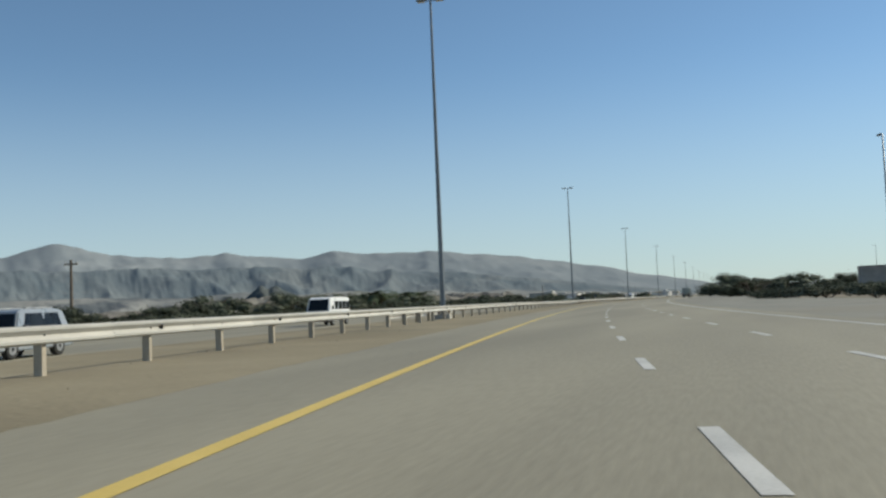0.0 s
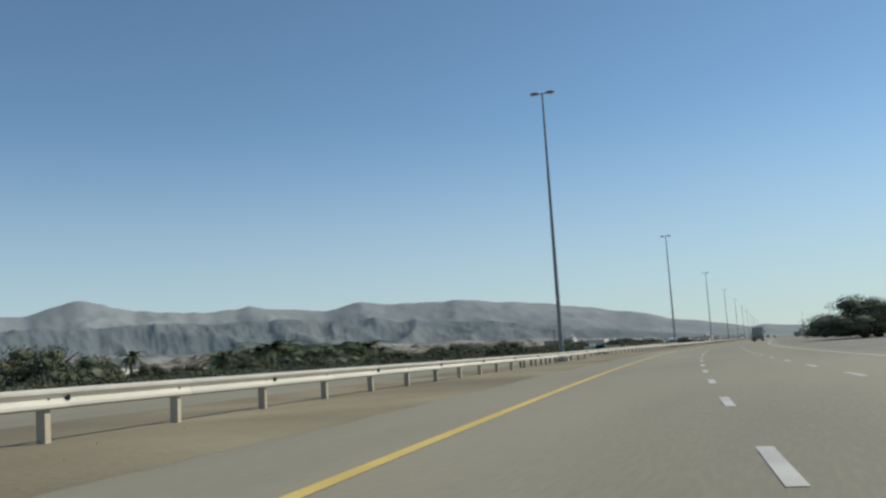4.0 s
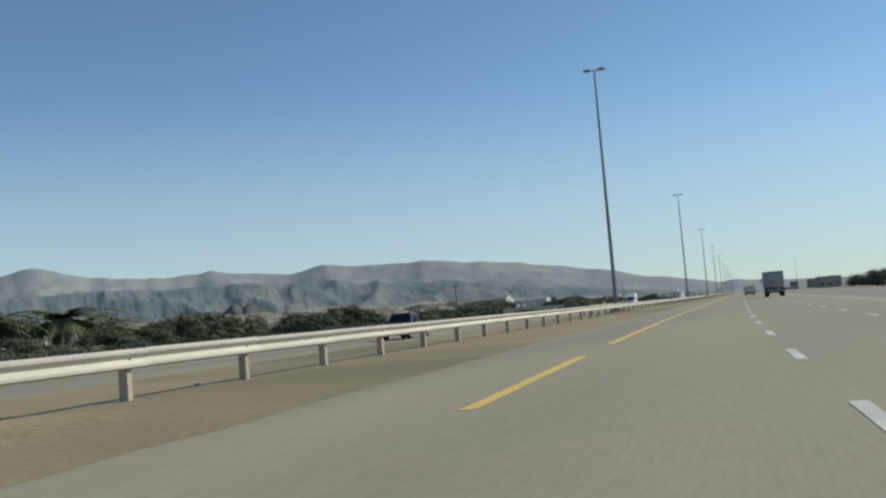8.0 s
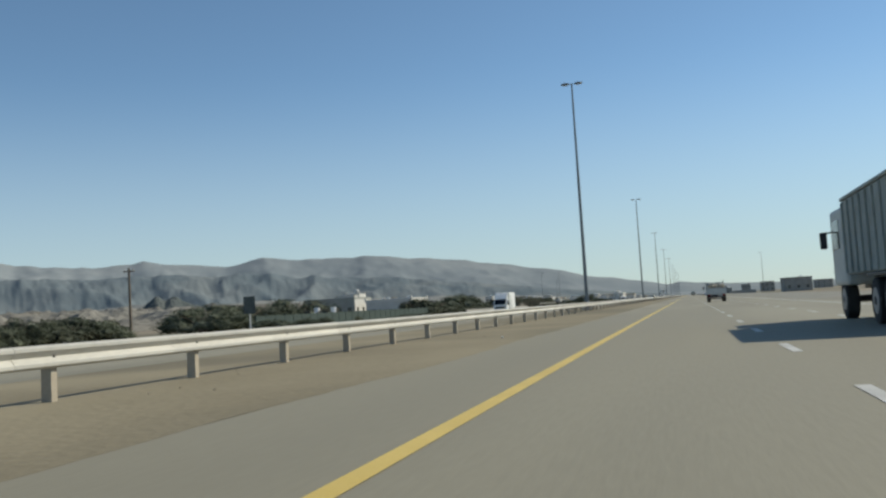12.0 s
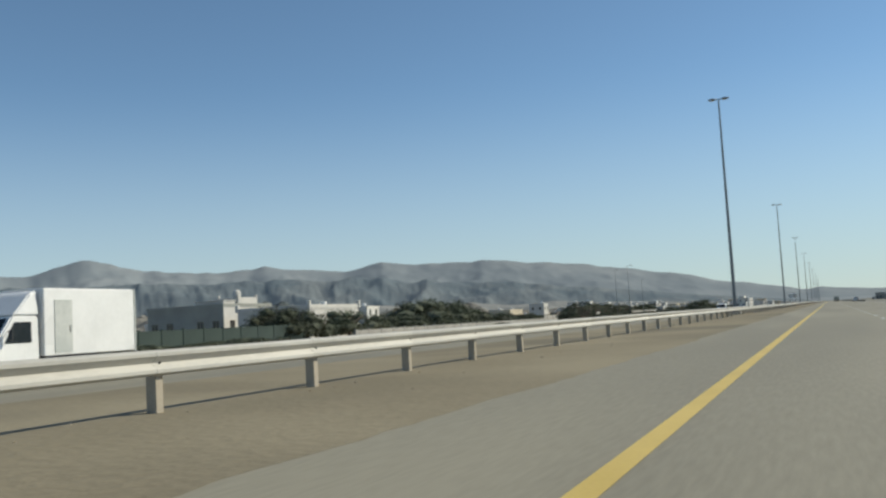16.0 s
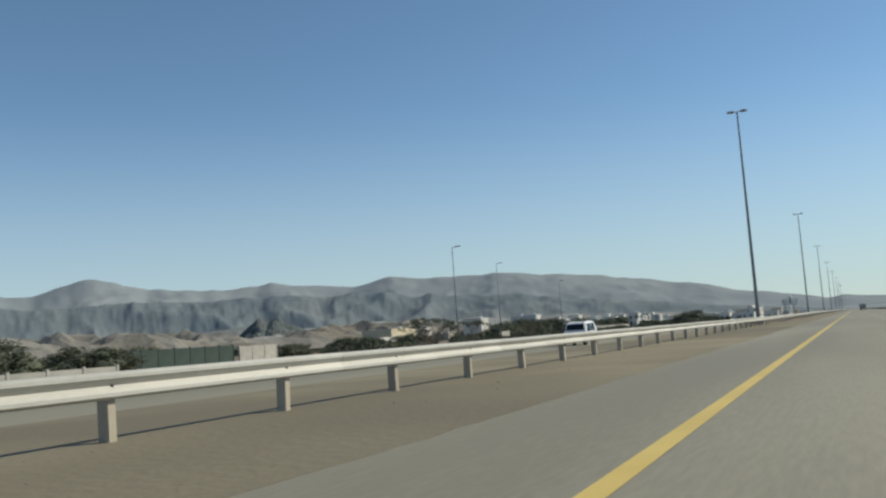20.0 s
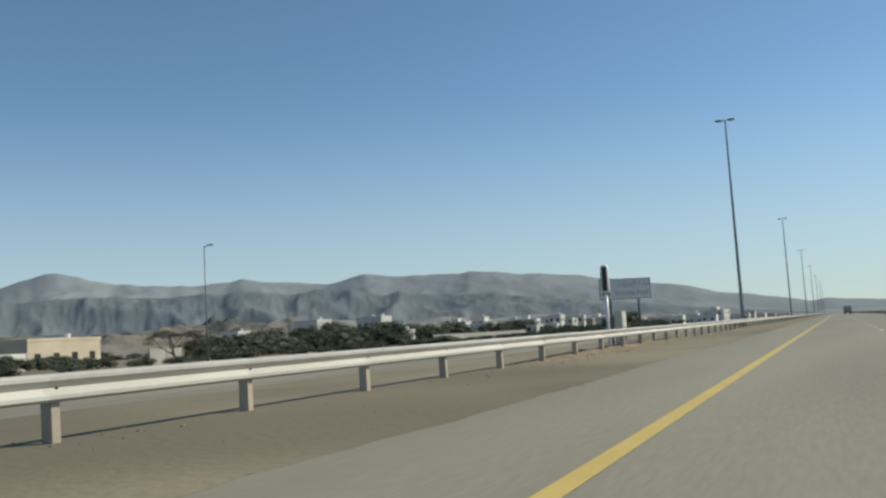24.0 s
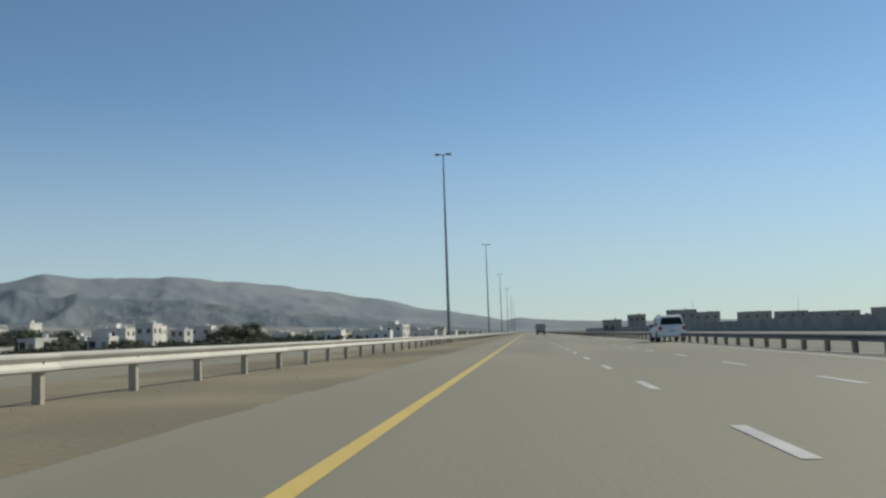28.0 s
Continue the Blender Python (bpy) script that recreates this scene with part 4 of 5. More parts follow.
VILLA = put(house("villa with shade-darkened walls and a white domed stair tower", 14.2, 12.4, 5.4, M_SHADEDRENDER, 5, 1, 0.45, (1.9, 7.0, -6.0, -3.2, 0.85), (3.2, 7.05, -2.4, 2.6, 1.4), window_z=2.0), 567.0, -89.6)
# tower and roof parts get plain white, without the darkened wall tone
for o in VILLA.children:
    if o.name.split(".")[0] in ("stair_tower", "dome", "roof_slab", "roof_room"):
        o.data.materials[0] = M_WALLWHITE
# thin white sheet gives the road side its sunlit brightness by colour
part("front_wall", boxed(7.1, 7.106, -6.2, 6.2, -0.3, 5.34), M_WALLWHITE, VILLA, "thin white sheet for the sunlit road front")
LONG = put(house("long low white house with corner finials", 12, 14.4, 4.3, M_WALLWHITE, 3, 1, 0.5, finials=True), 566.3, -72.8)
part("cornice", boxed(5.98, 6.14, -7.3, 7.3, 3.25, 3.42), M_WALLWHITE, LONG)
gate = part("garage_door", boxed(5.97, 6.06, 2.6, 5.0, 0.0, 3.15, 0.01), M_WALLCREAM, LONG, "tall cream metal garage door")
for k in range(1, 6):
    part("rib", boxed(6.06, 6.085, 2.62, 4.98, 0.52 * k - 0.02, 0.52 * k + 0.02), M_WALLCREAM, gate)
for y in (0.4, 1.7, 5.9):
    ac = part("air_conditioner", boxed(6.0, 6.4, y - 0.4, y + 0.4, 1.9, 2.45, 0.03), M_CABINET, LONG)
    bm = bmesh.new()
    tube(bm, (6.4, y, 2.17), (6.42, y, 2.17), 0.2, 0.2, 14)
    part("fan_grille", bm, M_DARK, ac)
put(house("cream flat-roofed house with dark windows", 9, 15, 4.3, M_WALLCREAM, 2, 1, 0.35), 789.5, -118)
put(house("white two-storey house above the trees", 6, 6, 7.0, M_WALLWHITE, 2, 2), 894, -112)
def white_house(s, off, w, d, h):
    put(house("white flat-roofed house among dark trees", w, d, h, M_WALLWHITE, 2, 2 if h > 5 else 1, 0.4, sill=False), s, off, RNG.choice((0, 0, 8, -12)))


for spot in ((938, -82, 3.5, 5, 2.6), (876, -96, 4.5, 5, 3.0), (953, -104, 7, 7, 4.4), (908, -122, 5, 5, 7.4), (933, -125, 6, 6, 4.8), (909, -141, 8, 8, 7.8), (899, -161, 6, 6, 5.8), (427, -95, 7, 6, 2.7), (556, -116, 5, 5, 3.2), (631, -99, 9, 8, 5.4)):
    white_house(*spot)
for spot in ((974, -88, 4.5, 6, 2.9), (1066, -107, 5, 5, 5.2), (1103, -114, 8, 8, 6.8), (1111, -68, 6, 8, 3.8), (1019, -131, 6, 6, 7.6), (1083, -124, 8, 8, 7.0), (1149, -97, 7, 6, 3.8), (1032, -103, 5, 6, 6.6), (1132, -130, 8, 7, 6.8)):
    white_house(*spot)
put(house("long low white building with a flat roof", 9, 19, 3.1, M_WALLWHITE, 2, 1, 0.4, sill=False), 1152, -141)
put(house("low white outbuilding by the trees", 8, 6, 3.2, M_WALLWHITE, 2, 1), 575, -103)
TOWN = [house("small white flat-roofed town house", 9, 8, 3.6, M_WALLWHITE, 2, 1, sill=False), house("two-storey white town house", 10, 9, 6.6, M_WALLWHITE, 2, 2, penthouse=(-4, 0, -2, 3, 2.2), sill=False),
        house("cream flat-roofed town house", 12, 9, 3.8, M_WALLCREAM, 3, 1, sill=False), house("long white low building in the town", 20, 9, 4.2, M_WALLWHITE, 4, 1, sill=False), house("cream two-storey town house", 9, 10, 6.8, M_WALLCREAM, 2, 2, door=False, sill=False)]
spots = []
for k in range(90):
    for tries in range(30):
        s = RNG.uniform(1180, 2000) if k < 83 else RNG.uniform(330, 620)
        off = -RNG.uniform(60, 120 + (s - 1180) * 0.3) if k < 83 else -RNG.uniform(200, 330)
        if all((s - a) ** 2 + (off - b) ** 2 > 20 ** 2 for a, b in spots):
            break
    spots.append((s, off))
    h0, m = TOWN[k % 5 if k < 83 else 0], on_road(s, off, LOW, RNG.choice((0, 0, 90, -90, 12, -15)))
    if k < 5:
        h0.matrix_basis = m
    else:
        copy_thing(h0, m)

TAN = [house("small tan flat-roofed house in the town", 7, 6, 3.1, M_TAN, 1, 1, 0.35, door=False, sill=False), house("low white house in the town", 8, 6, 3.2, M_WALLWHITE, 2, 1, 0.3, door=False, sill=False),
       house("tan two-storey house in the town", 7, 7, 5.8, M_TAN, 1, 2, 0.4, door=False, sill=False), house("white two-storey house in the town", 8, 7, 6.0, M_WALLWHITE, 1, 2, 0.4, (-3, 0, -1, 2, 1.8), door=False, sill=False)]
for k in range(64):
    for tries in range(30):
        s = RNG.uniform(945, 1350)
        off = -RNG.uniform(120, 200 + (s - 900) * 0.3)
        if all((s - a) ** 2 + (off - b) ** 2 > 13 ** 2 for a, b in spots):
            break
    spots.append((s, off))
    h0, m = TAN[(0, 1, 0, 2, 1, 3)[k % 6] if k > 3 else k], on_road(s, off, LOW, RNG.choice((0, 0, 90, -90, 12, -15)))
    if k < 4:
        h0.matrix_basis = m
    else:
        copy_thing(h0, m)
for s, w, d in ((486, 3.2, 3.0), (479, 2.6, 4.0)):
    put(house("small white block hut beside the green fence", w, d, 1.75, M_WALLWHITE, 1, 1, 0.2, door=False, sill=False), s, -59)

# dark flat-roofed blocks on the other side, seen against the light
for s, off, w, d, h, st in ((1148, 33, 7, 6, 4.0, 1), (1237, 53, 8, 8, 7.0, 2), (1211, 70, 12, 10, 8.0, 2), (1296, 97, 14, 10, 8.0, 2), (1350, 136, 17, 12, 8.0, 2), (1388, 168, 18, 12, 8.0, 2), (1420, 205, 30, 12, 7.5, 2), (1383, 232, 28, 14, 8.4, 2), (779, 48, 12, 8, 5.4, 1), (257, 58, 12, 9, 5.6, 1)):
    put(house("grey flat-roofed concrete building beyond the wall", w, d, h, M_BLOCKWALL, 3, st, door=False, sill=False), s, off, RNG.uniform(-8, 8))


# ---- walls and fences ----
def panel_wall(label, s0, s1, off, height, material, cap=True, step=3.0, category="wall"):
    """Panels between posts along the road."""
    th = root("boundary_wall", label, category, group="boundary walls")
    z = LOW - 0.05 if off < 0 else -0.1
    n = int((s1 - s0) / step)
    pm = bpy.data.meshes.new("panel")
    bm = boxed(-0.06, 0.06, 0.1, step - 0.1, -0.2, height)
    bm.to_mesh(pm)
    bm.free()
    pm.materials.append(material)
    qm = bpy.data.meshes.new("post")
    bm = boxed(-0.12, 0.12, -0.12, 0.12, -0.2, height + 0.12, 0.02)
    bm.to_mesh(qm)
    bm.free()
    qm.materials.append(M_CONC if material is not M_GREENFENCE else M_GREENFENCE)
    for i in range(n + 1):
        if i < n:
            shared("panel", pm, th, on_road(s0 + i * step, off, z))
        shared("post", qm, th, on_road(s0 + i * step, off, z))
    return th


panel_wall("grey concrete panel wall beside the far carriageway", 536, 614, -47, 1.0, M_BLOCKWALL)
panel_wall("dark green mesh fence before the villa trees", 453, 541, -56, 2.0, M_GREENFENCE, category="fence")
panel_wall("dark green mesh fence among the trees", 649, 670, -80, 2.4, M_GREENFENCE, category="fence")
panel_wall("pale block wall at the end of the fence", 671.5, 683, -80, 2.2, M_CONC)
panel_wall("pale grey wall behind a thorn tree", 722, 738, -82, 1.6, M_CONC)
panel_wall("white garden wall beside the cream house", 770.5, 780.5, -111, 2.5, M_WALLWHITE)
panel_wall("short tan block wall among the trees", 767, 773.5, -76.6, 1.9, M_BLOCKWALL)
panel_wall("low tan boundary wall before the town houses", 868, 934, -84, 1.7, M_BLOCKWALL)
panel_wall("long grey concrete wall beyond the outer guard rail", 830, 1320, 34, 1.7, M_BLOCKWALL, step=7.0)


# ---- signs, speed camera, poles ----
def lettering(text, size, material, parent, m, sx=1.0):
    cu = bpy.data.curves.new("lettering", "FONT")
    cu.body, cu.size, cu.extrude = text, size, 0.002
    cu.align_x = "CENTER"
    tmp = new("lettering", cu)
    me = bpy.data.meshes.new_from_object(tmp)
    bpy.data.objects.remove(tmp)
    me.materials.clear()
    me.materials.append(material)
    ob = new("lettering", me)
    ob.parent = parent
    ob.matrix_basis = m @ Matrix.Diagonal((sx, 1, 1, 1))
    return ob


def road_sign():
    """A white sign on two dark posts; it faces -y."""
    th = root("road_sign", "white road name sign on two dark posts behind the guard rail", "road sign", on_road(725.9, -9.58, LOW, 36))
    for x in (-0.82, 0.72):
        bm = bmesh.new()
        tube(bm, (x, 0.06, -0.2), (x, 0.06, 3.55), 0.055, 0.055, 10)
        part("post", bm, M_SIGNPOST, th, "dark green steel post")
    board = part("board", boxed(-1.42, 1.42, -0.02, 0.0, 2.6, 3.66, 0.008), M_SIGNFACE, th)
    bm = bmesh.new()
    for a in ((-1.40, 1.40, 2.615, 2.645), (-1.40, 1.40, 3.615, 3.645), (-1.40, -1.37, 2.645, 3.615), (1.37, 1.40, 2.645, 3.615)):
        box(bm, a[0], a[1], -0.026, -0.02, a[2], a[3])
    part("border", bm, M_SIGNINK, board)
    lettering("Emirates Road", 0.36, M_SIGNINK, board, pose(0.36, -0.024, 2.82, 90), 0.86)
    ar = lettering("\ufe95\ufe8d\ufead\ufe8e\ufee3\ufef9\ufe8d \ufec9\ufead\ufe8e\ufeb7", 0.36, M_SIGNINK, board, pose(0.5, -0.024, 3.28, 90), 0.9)
    if len(ar.data.polygons) < 20:
        bpy.data.objects.remove(ar)
    bm = bmesh.new()
    for x, z0, z1 in ((-1.2, 2.92, 3.1), (-1.09, 2.86, 3.3), (-0.98, 2.9, 3.24), (-0.88, 2.88, 3.08)):
        box(bm, x - 0.028, x + 0.028, -0.026, -0.02, z0, z1)
    for x, z in ((-1.13, 3.28), (-0.95, 3.22), (-1.2, 2.86), (-0.93, 2.86)):
        bmesh.ops.create_cone(bm, cap_ends=True, segments=14, radius1=0.075, radius2=0.075, depth=0.006, matrix=Matrix.Translation((x, -0.023, z)) @ Matrix.Rotation(math.pi / 2, 4, "X"))
    part("emblem", bm, M_SIGNINK, board, "grey block emblem")
    return th


def speed_camera():
    th = root("speed_camera", "white rounded speed camera on a steel pole by the guard rail", "speed camera", on_road(719.18, -9.0, LOW + 0.37, 12))
    bm = bmesh.new()
    tube(bm, (0, 0, -0.2), (0, 0, 2.4), 0.07, 0.06, 12)
    part("pole", bm, M_WHITEPAINT, th, smooth=True)
    part("base_plate", boxed(-0.16, 0.16, -0.16, 0.16, 0.0, 0.05), M_GALV, th)
    bm = bmesh.new()
    box(bm, -0.17, 0.19, -0.18, 0.2, 2.36, 3.6, 0.12)
    body = part("housing", bm, M_WHITEPAINT, th, "glossy white rounded housing", smooth=True)
    part("lens_panel", boxed(-0.12, 0.09, -0.195, -0.16, 2.46, 3.52, 0.02), M_DARK, body, "black glass front panel")
    part("side_panel", boxed(-0.182, -0.15, -0.08, 0.1, 2.5, 3.48, 0.02), M_DARK, body)
    part("collar", boxed(-0.12, 0.12, -0.12, 0.12, 2.3, 2.38, 0.03), M_GALV, th)
    return th


def cabinet():
    th = root("control_cabinet", "beige metal roadside control cabinet behind the rail", "cabinet", on_road(722.15, -9.12, LOW + 0.2))
    part("plinth", boxed(-0.22, 0.22, -0.55, 0.55, -0.2, 0.15, 0.02), M_CONC, th)
    body = part("body", boxed(-0.18, 0.18, -0.42, 0.42, 0.15, 1.74, 0.012), M_CABINET, th)
    for y in (-0.205, 0.205):
        door = part("door", boxed(0.182, 0.2, y - 0.195, y + 0.195, 0.22, 1.68, 0.006), M_CABINET, body)
        part("handle", boxed(0.2, 0.225, -y * 0.2 - 0.015, -y * 0.2 + 0.015, 0.9, 1.05), M_STEELRIM, door)
    part("roof", boxed(-0.19, 0.21, -0.44, 0.44, 1.74, 1.765, 0.008), M_CABINET, th)
    return th


def far_lamp(s, off, height, label="slim grey street lamp with a single head", turn=0):
    th = root("street_lamp", label, "street lamp", on_road(s, off, LOW if off < 0 else 0.0, turn), group="slim street lamps")
    bm = bmesh.new()
    tube(bm, (0, 0, -0.3), (0, 0, height), 0.1, 0.05, 10)
    part("pole", bm, M_POLE, th, smooth=True)
    bm = bmesh.new()
    tube(bm, (0, 0, height - 0.05), (0.6, 0, height + 0.1), 0.05, 0.04, 8)
    part("arm", bm, M_POLE, th)
    part("luminaire", boxed(0.45, 1.1, -0.14, 0.14, height + 0.03, height + 0.15, 0.04), M_POLE, th)


road_sign()
speed_camera()
cabinet()
for s, off, h in ((667, -44, 12.2), (720, -58.5, 14.0), (753, -57, 11.6)):
    far_lamp(s, off, h)
for s, off, h in ((330, 66, 14), (675, 26, 14), (720, 100, 14), (1250, 133, 14), (1215, 76, 12)):
    far_lamp(s, off, h, turn=180)
far_lamp(88, 22.4, 12, turn=90)


def utility_pole(s, off, height):
    th = root("utility_pole", "dark wooden utility pole on the plain", "utility pole", on_road(s, off, LOW), group="utility poles")
    bm = bmesh.new()
    tube(bm, (0, 0, -0.3), (0, 0, height), 0.17, 0.12, 9)
    part("pole", bm, M_BARK, th)
    part("cross_arm", boxed(-0.7, 0.7, -0.05, 0.05, height - 0.45, height - 0.33), M_BARK, th)
    for x in (-0.6, 0.6):
        bm = bmesh.new()
        tube(bm, (x, 0, height - 0.33), (x, 0, height - 0.12), 0.05, 0.03, 8)
        part("insulator", bm, M_CONC, th)


utility_pole(433, -61.7, 8.3)
utility_pole(96, -48, 7.0)

th = root("traffic_sign", "square sign on a white post seen from behind", "traffic sign", on_road(408, -33.7, LOW, 4))
bm = bmesh.new()
tube(bm, (0, 0.05, -0.2), (0, 0.05, 2.0), 0.045, 0.045, 8)
part("post", bm, M_WHITEPAINT, th)
part("board", boxed(-0.5, 0.5, -0.02, 0.0, 1.9, 3.3, 0.01), M_SIGNPOST, th, "dark unpainted back of the sign")


# ---- vehicles: +y is the way they face ----
def wheel(parent, x, y, r, width, outside):
    bm = bmesh.new()
    tube(bm, (x - width / 2, y, r), (x + width / 2, y, r), r, r, 20)
    bmesh.ops.bevel(bm, geom=[e for e in bm.edges if abs(e.verts[0].co.x - e.verts[1].co.x) < 1e-4], offset=0.03, segments=2, affect="EDGES")
    ty = part("wheel", bm, M_RUBBER, parent, smooth=False)
    bm = bmesh.new()
    tube(bm, (x + outside * width * 0.40, y, r), (x + outside * (width / 2 + 0.012), y, r), r * 0.62, r * 0.56, 18)
    part("rim", bm, M_STEELRIM, ty)
    bm = bmesh.new()
    tube(bm, (x + outside * (width / 2 + 0.01), y, r), (x + outside * (width / 2 + 0.035), y, r), r * 0.2, r * 0.16, 12)
    part("hub", bm, M_DARK, ty)


def taper(bm, outline, w0, w1, z0, z1):
    """A solid from a side outline whose half width shrinks from w0 at z0 to w1 at z1."""
    def half(z):
        return w0 + (w1 - w0) * min(1, max(0, (z - z0) / (z1 - z0)))
    a = [bm.verts.new((-half(z), y, z)) for y, z in outline]
    b = [bm.verts.new((half(z), y, z)) for y, z in outline]
    bm.faces.new(a[::-1])
    bm.faces.new(b)
    for i in range(len(a)):
        j = (i + 1) % len(a)
        bm.faces.new((a[i], a[j], b[j], b[i]))
    bmesh.ops.recalc_face_normals(bm, faces=bm.faces)
    bmesh.ops.bevel(bm, geom=list(bm.edges), offset=0.05, segments=2, affect="EDGES")
    return bm


def car(label, paint, shape="suv", category="car"):
    th = root("car", label, category)
    L, W = (4.75, 0.94) if shape != "pickup" else (5.2, 0.93)
    hood = 1.02
    body = [(-L / 2, 0.45), (-L / 2, 0.95), (-L / 2 + 0.1, 1.02), (L / 2 - 1.35, hood), (L / 2 - 0.25, 0.9), (L / 2, 0.7), (L / 2, 0.4), (L / 2 - 0.1, 0.28), (-L / 2 + 0.1, 0.32)]
    b = part("body", taper(bmesh.new(), body, W - 0.02, W - 0.06, 0.6, 1.0), paint, th)
    top = 1.78 if shape == "suv" else 1.72
    if shape == "suv":
        cabin = [(-L / 2 + 0.12, 1.0), (-L / 2 + 0.35, top - 0.08), (-L / 2 + 0.7, top), (0.35, top), (0.75, top - 0.1), (L / 2 - 1.25, 1.0)]
    else:
        cabin = [(-0.55, 1.0), (-0.45, top - 0.05), (0.1, top), (0.75, top - 0.02), (L / 2 - 1.3, 1.0)]
    c = part("cabin", taper(bmesh.new(), cabin, W - 0.06, W - 0.24, 1.0, top), paint, th)
    y0, y1 = cabin[0][0], cabin[-1][0]
    for sx in (-1, 1):
        # side glass leans with the cabin
        for a, q in (((y0 + 0.5, y0 + 1.45), "side_window"), ((y0 + 1.53, y1 - 0.75), "side_window")) if shape == "suv" else (((-0.4, 0.6), "side_window"),):
            bm = bmesh.new()
            z0, z1 = 1.08, top - 0.16
            wa, wb = (W - 0.06 - 0.18 * (z0 - 1.0) / (top - 1.0)) + 0.006, (W - 0.06 - 0.18 * (z1 - 1.0) / (top - 1.0)) + 0.006
            quad = [(sx * wa, a[0], z0), (sx * wa, a[1] + 0.25, z0), (sx * wb, a[1], z1), (sx * wb, a[0] + 0.1, z1)]
            f = bm.faces.new([bm.verts.new(v) for v in quad])
            bmesh.ops.solidify(bm, geom=[f], thickness=0.012)
            part(q, bm, M_GLASS, c)
        bm = boxed(sx * (W + 0.02) - 0.1, sx * (W + 0.02) + 0.1, y1 - 0.55, y1 - 0.4, 1.02, 1.2, 0.03)
        part("wing_mirror", bm, M_DARK, th)
        part("tail_lamp", boxed(sx * 0.78 - 0.1, sx * 0.78 + 0.1, -L / 2 - 0.012, -L / 2 + 0.05, 0.78, 1.02, 0.02), M_RED, th)
        part("headlamp", boxed(sx * 0.68 - 0.17, sx * 0.68 + 0.17, L / 2 - 0.12, L / 2 + 0.012, 0.64, 0.78, 0.02), M_AMBER, th)
        part("door_handle", boxed(sx * (W - 0.02) - 0.02, sx * (W - 0.02) + 0.02, -0.2, 0.0, 0.9, 0.94), M_STEELRIM, th)
    rear, front = (cabin[0], cabin[1]), (cabin[-1], cabin[-2])
    for (p, q), nm, sy in ((rear, "rear_window", -1), (front, "windscreen", 1)):
        bm = bmesh.new()
        k0, k1 = 0.22, 0.9
        pa, pb = (p[0] + (q[0] - p[0]) * k0 + sy * 0.02, p[1] + (q[1] - p[1]) * k0), (p[0] + (q[0] - p[0]) * k1 + sy * 0.02, p[1] + (q[1] - p[1]) * k1)
        f = bm.faces.new([bm.verts.new(v) for v in ((-W + 0.18, pa[0], pa[1]), (W - 0.18, pa[0], pa[1]), (W - 0.32, pb[0], pb[1]), (-W + 0.32, pb[0], pb[1]))])
        bmesh.ops.solidify(bm, geom=[f], thickness=0.012)
        part(nm, bm, M_GLASS, c)
    part("rear_bumper", boxed(-W + 0.05, W - 0.05, -L / 2 - 0.08, -L / 2 + 0.1, 0.36, 0.58, 0.04), M_DARK if shape != "suv" else paint, th)
    part("front_bumper", boxed(-W + 0.08, W - 0.08, L / 2 - 0.08, L / 2 + 0.07, 0.3, 0.52, 0.04), M_DARK, th)
    part("grille", boxed(-0.45, 0.45, L / 2 - 0.04, L / 2 + 0.014, 0.58, 0.72, 0.01), M_DARK, th)
    pl = part("number_plate", boxed(-0.26, 0.26, -L / 2 - 0.02, -L / 2 + 0.01, 0.68, 0.8, 0.005), M_PLATE, th)
    part("bar", boxed(-0.2, 0.2, -L / 2 - 0.024, -L / 2 - 0.02, 0.715, 0.765), M_SIGNINK, pl)
    if shape == "suv":
        for sx in (-1, 1):
            part("roof_rail", boxed(sx * 0.62 - 0.02, sx * 0.62 + 0.02, -1.5, 0.2, top + 0.0, top + 0.06, 0.01), M_STEELRIM, th)
    else:
        part("load_bed", boxed(-W + 0.12, W - 0.12, -L / 2 + 0.12, -0.62, 0.98, 1.045, 0.01), M_DARK, th, "dark open load bed")
    for sx in (-1, 1):
        for y in (-L / 2 + 0.95, L / 2 - 0.95):
            wheel(th, sx * (W - 0.1), y, 0.36, 0.24, sx)
    return th


